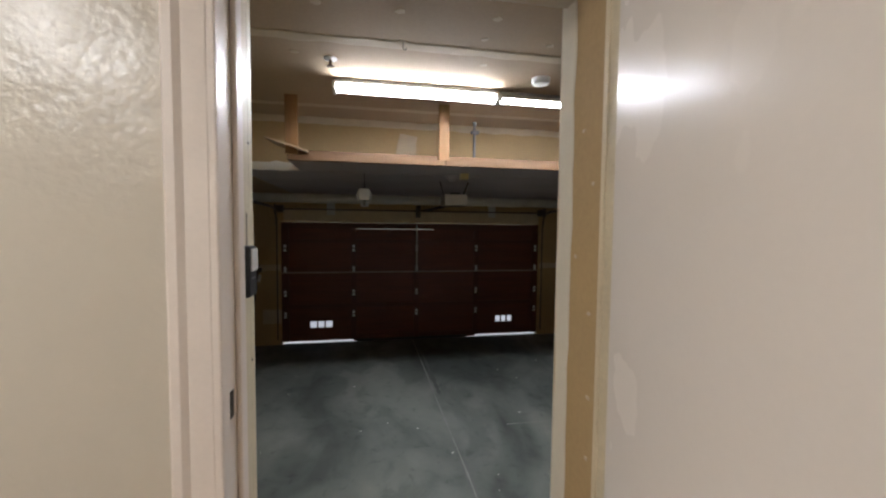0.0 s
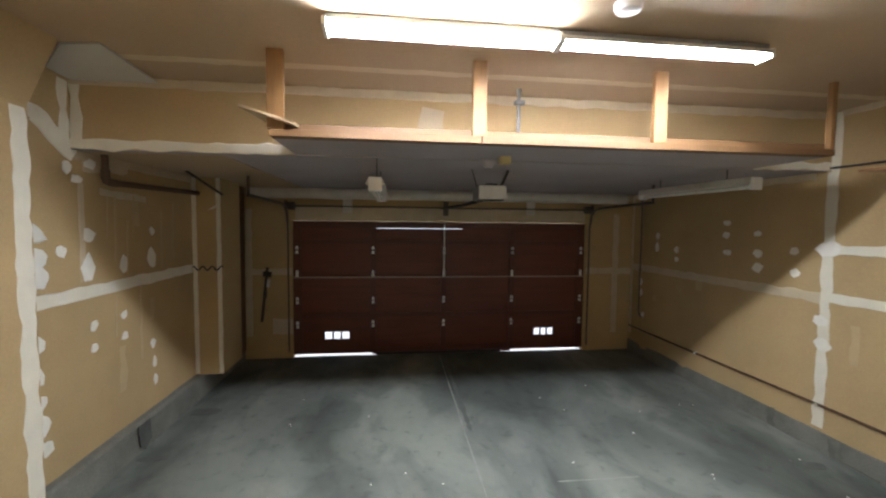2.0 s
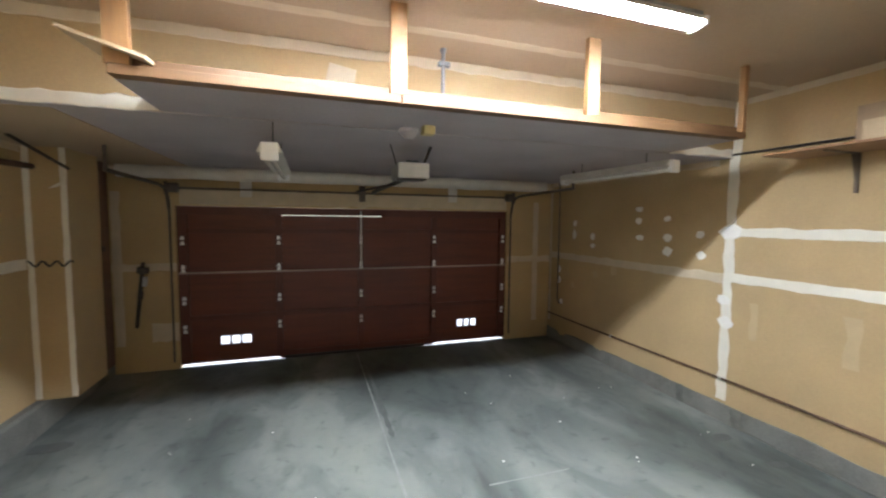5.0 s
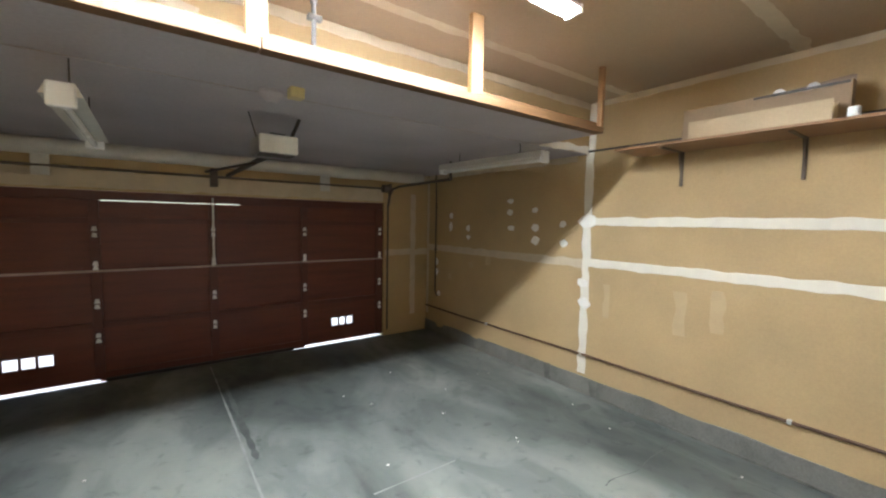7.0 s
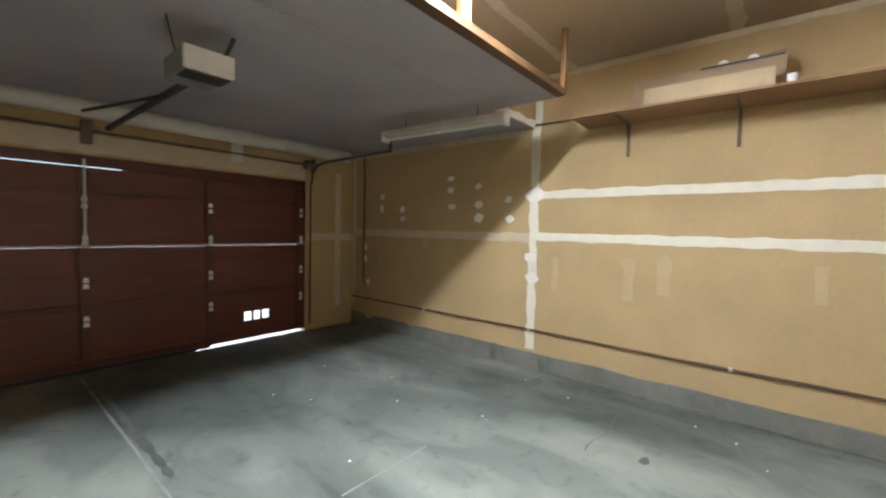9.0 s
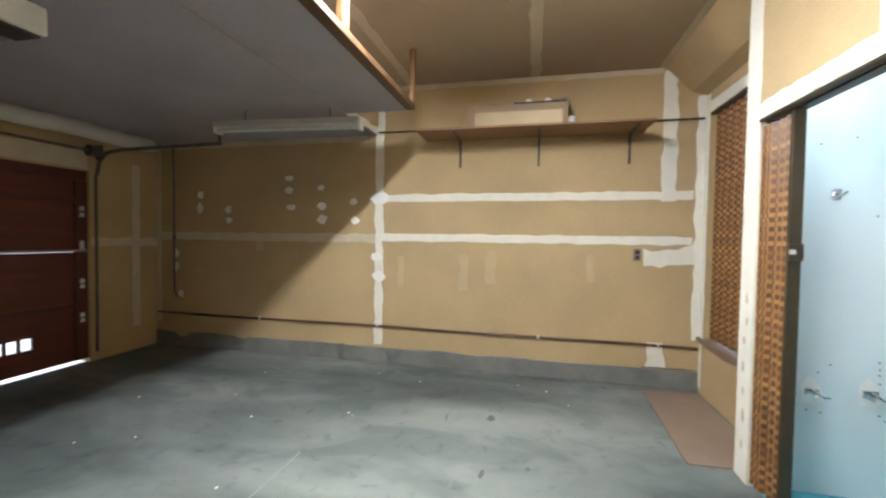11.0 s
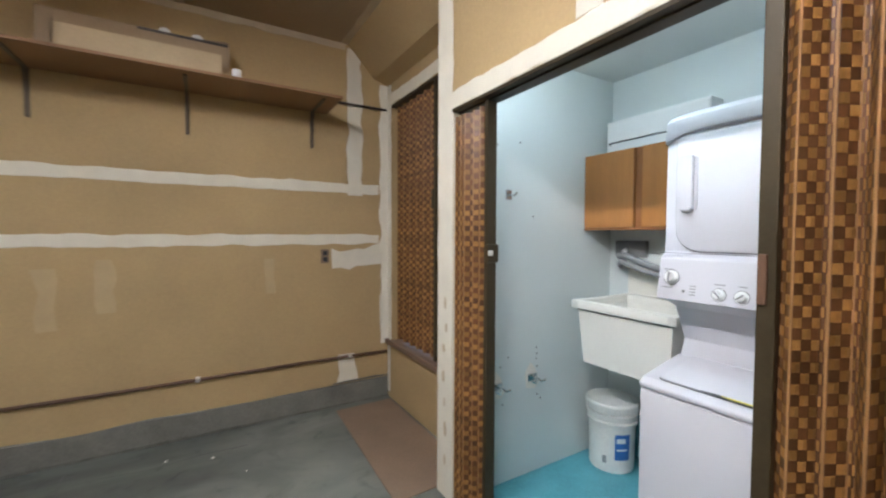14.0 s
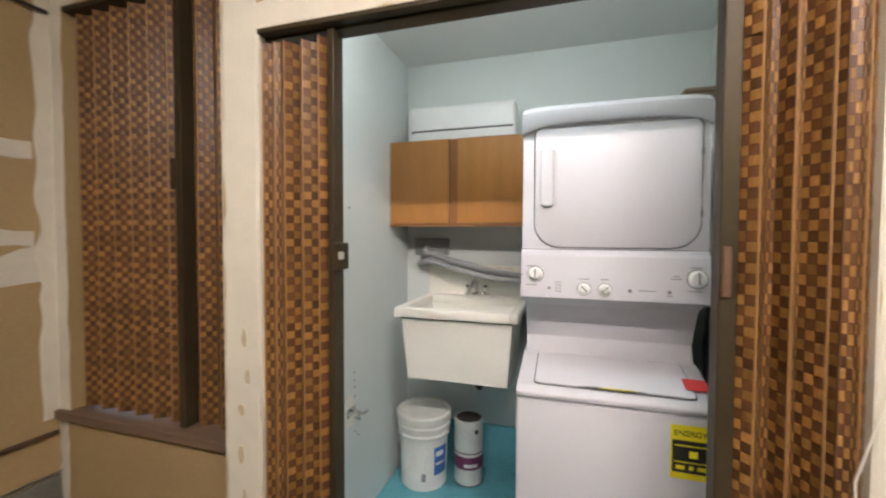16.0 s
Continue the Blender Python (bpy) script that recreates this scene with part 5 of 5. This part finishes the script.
def wrap(name, r0, r1, z0, z1, a0, a1, material, parent, label=""):
    bm = B()
    n = max(8, int(abs(a1 - a0) / 6))
    u = [(bm.verts.new((r0 * math.cos(t), r0 * math.sin(t), z0)), bm.verts.new((r1 * math.cos(t), r1 * math.sin(t), z1))) for t in np.linspace(radians(a0), radians(a1), n)]
    for p, q in zip(u, u[1:]):
        bm.faces.new((p[0], q[0], q[1], p[1]))
    return part(name, bm, material, parent, label, smooth=True)


bl = wrap("label", 0.1365, 0.1415, 0.075, 0.21, 134, 172, BLUE, bk, "blue paper label")
wrap("print_bar", 0.1405, 0.1415, 0.165, 0.19, 138, 160, WHITE_METAL, bl)
wrap("print_bar", 0.139, 0.1395, 0.125, 0.135, 138, 164, WHITE_METAL, bl)
wrap("print_mark", 0.136, 0.1375, 0.05, 0.09, 104, 114, GREY, bk)
part("bail", tube(B(), [(0.158 * math.cos(a), 0.158 * math.sin(a), 0.29 - 0.10 * math.sin((a + 0.3) / 1.4 * math.pi)) for a in np.linspace(-0.3, 1.1, 14)], 0.003, 6), STEEL, bk)


def paint_can(at, tone, band):
    c = thing("paint_can", tone, "paint can", at, 0, "stacked paint cans")
    part("shell", lathe(B(), [(0.083, 0.0), (0.085, 0.004), (0.085, 0.182), (0.087, 0.185), (0.087, 0.192), (0.08, 0.192), (0.076, 0.187)], 30), CAN_WHITE, c, smooth=True)
    part("lid", lathe(B(), [(0.074, 0.1875), (0.074, 0.1905), (0.06, 0.1895)], 30), DARK_STEEL, c, smooth=True)
    part("base_ring", lathe(B(), [(0.0865, 0.0), (0.0865, 0.006)], 30), DARK_STEEL, c)
    if band:
        wrap("label_band", 0.0862, 0.0862, 0.10, 0.175, -180, 180, MAROON, c, "maroon label band")
        wrap("print_bar", 0.0868, 0.0868, 0.115, 0.135, 85, 140, CAN_WHITE, c)
    else:
        wrap("print_mark", 0.0862, 0.0862, 0.12, 0.145, 128, 144, BLACK, c)
    return c


paint_can((3.475, 2.645, 0.012), "worn white paint can with a maroon band on the floor", True)
paint_can((3.475, 2.645, 0.204), "worn white paint can stacked on another can", False)

# holes, hooks on the laundry wall
hooks = []
for y, z in ((3.525, 0.605), (3.246, 0.617)):
    h = thing("bent_hook", "small bent chrome hook screwed to the laundry wall", "hook", (3.93, y, z), 0, "laundry wall hooks")
    part("plate", box(B(), -0.006, 0, -0.03, 0.03, -0.018, 0.018, 0.003), CHROME, h)
    part("hook", tube(B(), [(-0.004, 0, 0.01), (-0.035, 0.0, 0.0), (-0.05, 0.02, -0.012), (-0.045, 0.04, 0.0)], 0.006, 8), CHROME, h, smooth=True)
    part("torn_paint", prism(B(), [(-0.05, -0.03), (-0.02, -0.06), (0.04, -0.05), (0.045, 0.03), (0.01, 0.075), (-0.02, 0.045)], "x", -0.0025, 0), DAB, h, "torn white paint patch")
    part("second_prong", tube(B(), [(-0.004, -0.012, 0.005), (-0.04, -0.025, -0.012), (-0.052, -0.045, -0.004)], 0.006, 8), CHROME, h, smooth=True)
    h.scale = (1.25, 1.25, 1.25)
h = thing("wall_hook", "chrome robe hook on the laundry wall", "hook", (3.93, 3.449, 1.743))
part("plate", box(B(), -0.006, 0, -0.022, 0.022, -0.03, 0.03, 0.004), CHROME, h)
part("hook", tube(B(), [(-0.004, 0, 0.0), (-0.04, -0.01, -0.005), (-0.055, -0.02, 0.012)], 0.006, 8), CHROME, h, smooth=True)
for y, z in ((3.208, 0.728), (3.205, 0.68), (3.207, 0.76), (3.21, 0.80), (3.20, 0.50), (3.48, 0.49), (3.5, 0.72), (3.55, 0.50), (3.17, 0.47), (3.44, 0.77), (3.53, 2.03), (3.36, 2.06), (3.25, 1.62)):
    part("screw_hole", rod(B(), (3.9285, y, z), (3.9302, y, z), 0.006, 8), GREY, wall_laundry_side)

# lamp behind the laundry header, hall lamp
lamp = thing("laundry_lamp", "cool white strip lamp fixed inside above the laundry opening", "lamp", (3.25, 3.69, 2.47))
part("base", box(B(), -0.5, 0.5, -0.05, 0.01, 0.0, 0.07, 0.006), WHITE_METAL, lamp)
part("hood", box(B(), -0.5, 0.5, -0.14, 0.01, 0.071, 0.08, 0.003), WHITE_METAL, lamp)
part("diffuser", box(B(), -0.48, 0.48, -0.135, -0.051, 0.018, 0.055, 0.008), COOL, lamp, "glowing cool white diffuser")
hl = thing("hall_lamp", "round glowing hall ceiling lamp", "lamp", (0.0, 2.2, 3.0))
part("shade", lathe(B(), [(0.16, 0.0), (0.16, -0.03), (0.12, -0.06)], 28), WARM, hl)


# ---- folding doors ----
def fold_door(name, label, points, z0, z1, cell, flip=0):
    """A folding door of woven wood: one woven panel between each two fold points."""
    t = thing(name, label, "folding door", (0, 0, 0))
    up = Vector((0, 0, 1))
    for i, (p, q) in enumerate(zip(points, points[1:])):
        p, q = Vector((*p, 0)), Vector((*q, 0))
        d = q - p
        w = d.length
        d.normalize()
        nrm = Vector((-d.y, d.x, 0))
        if nrm.y < 0:
            nrm = -nrm
        cols, rows = max(2, round(w / cell)), round((z1 - z0) / cell)
        cw, ch = w / cols, (z1 - z0) / rows
        bm = B()
        layer = []
        for a in range(cols):
            for b in range(rows):
                high = (a + b + i * cols + flip) % 2 == 0
                # an over-strip bulges out, an under-strip lies back
                g, h, e = (0.0008, 0.0042, 0.0026) if high else (0.0004, 0.0012, 0.0004)
                u0, u1, v0, v1 = a * cw + g, (a + 1) * cw - g, z0 + b * ch + g, z0 + (b + 1) * ch - g
                um, vm = (u0 + u1) / 2, (v0 + v1) / 2
                if high:
                    ring = [bm.verts.new(p + d * u + nrm * k + up * v) for u, v, k in ((u0, v0, e), (u1, v0, e), (u1, v1, e), (u0, v1, e))]
                    mid = [bm.verts.new(p + d * um + nrm * h + up * v) for v in (v0 + ch * 0.12, v1 - ch * 0.12)]
                    fs = [bm.faces.new((ring[0], ring[1], mid[0])), bm.faces.new((ring[1], ring[2], mid[1], mid[0])), bm.faces.new((ring[2], ring[3], mid[1])), bm.faces.new((ring[3], ring[0], mid[0], mid[1]))]
                else:
                    fs = [bm.faces.new([bm.verts.new(p + d * u + nrm * h + up * v) for u, v in ((u0, v0), (u1, v0), (u1, v1), (u0, v1))])]
                for f in fs:
                    f.material_index = 0 if high else 1
        me = bpy.data.meshes.new("woven_panel")
        bmesh.ops.recalc_face_normals(bm, faces=bm.faces[:])
        bm.to_mesh(me)
        bm.free()
        me.materials.append(WEAVE_A)
        me.materials.append(WEAVE_B)
        ob = new("woven_panel", me)
        ob.parent = t
        bk2 = B()
        prism(bk2, [tuple((p + nrm * 0.0002).xy), tuple((q + nrm * 0.0002).xy), tuple((q - nrm * 0.004).xy), tuple((p - nrm * 0.004).xy)], "z", z0, z1)
        part("backing", bk2, WEAVE_BACK, ob)
        ridge = q.y > p.y
        part("fold_cord", rod(B(), (q.x, q.y + 0.002, z0), (q.x, q.y + 0.002, z1), 0.0032 if ridge else 0.0025, 6), PIPING if ridge else WEAVE_BACK, ob)
    return t


def zigzag(x0, x1, n, y, depth, start=0):
    return [(x0 + (x1 - x0) * k / n, y + (depth / 2 if (k + start) % 2 else -depth / 2)) for k in range(n + 1)]


DZ0, DZ1 = 0.02, 2.145
ld = fold_door("folding_door", "woven brown wood folding door drawn open beside the laundry post", [(3.685, 3.760), (3.715, 3.812), (3.748, 3.762), (3.785, 3.803), (3.820, 3.765), (3.850, 3.813), (3.870, 3.803), (3.888, 3.814), (3.905, 3.804), (3.935, 3.815)], DZ0, DZ1, 0.027)
rd = fold_door("folding_door", "woven brown wood folding door bunched open at the laundry opening", [(2.255, 3.802), (2.272, 3.814), (2.280, 3.806), (2.305, 3.80), (2.320, 3.757), (2.336, 3.814), (2.365, 3.746), (2.378, 3.752), (2.405, 3.806), (2.418, 3.745), (2.436, 3.742), (2.472, 3.800), (2.506, 3.760)], DZ0, DZ1, 0.027, 1)
for t, x in ((ld, 3.671), (rd, 2.529)):
    s = 1 if t is ld else -1
    bar = part("lead_post", box(B(), x - (0.012 if s > 0 else 0.021), x + (0.012 if s > 0 else 0.021), 3.752 if s > 0 else 3.725, 3.812 if s > 0 else 3.788, DZ0, DZ1 + 0.02, 0.004), BRONZE, t, "dark bronze lead post")
    if s > 0:
        part("latch", box(B(), x - 0.032, x - 0.008, 3.752, 3.82, 1.37, 1.46, 0.005), BRONZE, bar)
        part("latch_tab", box(B(), x - 0.037, x - 0.029, 3.79, 3.818, 1.405, 1.430, 0.003), OLD_WHITE, bar)
    else:
        part("latch", box(B(), x - 0.004, x + 0.017, 3.786, 3.800, 1.33, 1.46, 0.005), TIMBER, bar, "reddish brown latch grip")
hd = thing("door_track", "dark bronze folding door track under the laundry header", "track", (0, 0, 0))
part("channel", box(B(), OX0 + 0.005, OX1 - 0.005, 3.735, 3.80, OZ - 0.03, OZ - 0.005, 0.003), BRONZE, hd)
part("lip", box(B(), OX0 + 0.005, OX1 - 0.005, 3.80, 3.838, OZ - 0.022, OZ - 0.005, 0.002), BRONZE, hd)
cd = fold_door("folding_door", "woven brown wood folding door closed across the raised closet", zigzag(4.71, 5.45, 12, YA - 0.055, 0.045), CZ0 + 0.03, CZ1 - 0.03, 0.027)
cd2 = fold_door("folding_door", "woven brown wood folding door closed across the raised closet", zigzag(4.165, 4.665, 8, YA - 0.065, 0.045), CZ0 + 0.03, CZ1 - 0.03, 0.027)
cb = part("lead_post", box(B(), 4.668, 4.706, YA - 0.10, YA - 0.012, CZ0 + 0.02, CZ1 - 0.02, 0.004), BRONZE, cd, "dark bronze lead post")
part("handle", box(B(), 4.70, 4.73, YA - 0.05, YA - 0.004, 1.70, 1.85, 0.006), BRONZE, cb)
ct = thing("door_track", "dark bronze folding door track of the raised closet", "track", (0, 0, 0))
part("channel", box(B(), CX0, CX1, YA - 0.10, YA - 0.002, CZ1 - 0.025, CZ1 - 0.001, 0.003), BRONZE, ct)
sl = structure("window_sill", box(B(), CX0 - 0.02, RX - 0.004, YA - 0.118, YA + 0.03, CZ0 - 0.035, CZ0 + 0.012, 0.006), mat("dark stained sill", (0.20, 0.13, 0.088), 0.5, 0.2, 5, 50, 0.2, stretch=(0.5, 5, 5)), "dark stained wooden sill under the raised closet", "sill")

wc = thing("hanging_cable", "thin white cable hanging down beside the folding door", "cable", (2.25, YF + 0.012, 0))
part("cord", tube(B(), [(-0.035 + 0.02 * math.sin(k * 0.35), 0.0, 1.45 - k * 0.035) if k < 8 else (-0.035 + 0.02 * math.sin(2.8) + 0.012 * (k - 8) * (1 if k < 16 else 0.9) - 0.0003 * (k - 8) ** 2, 0.004, 1.45 - k * 0.035) for k in range(40)], 0.003, 8), CORD, wc, smooth=True)
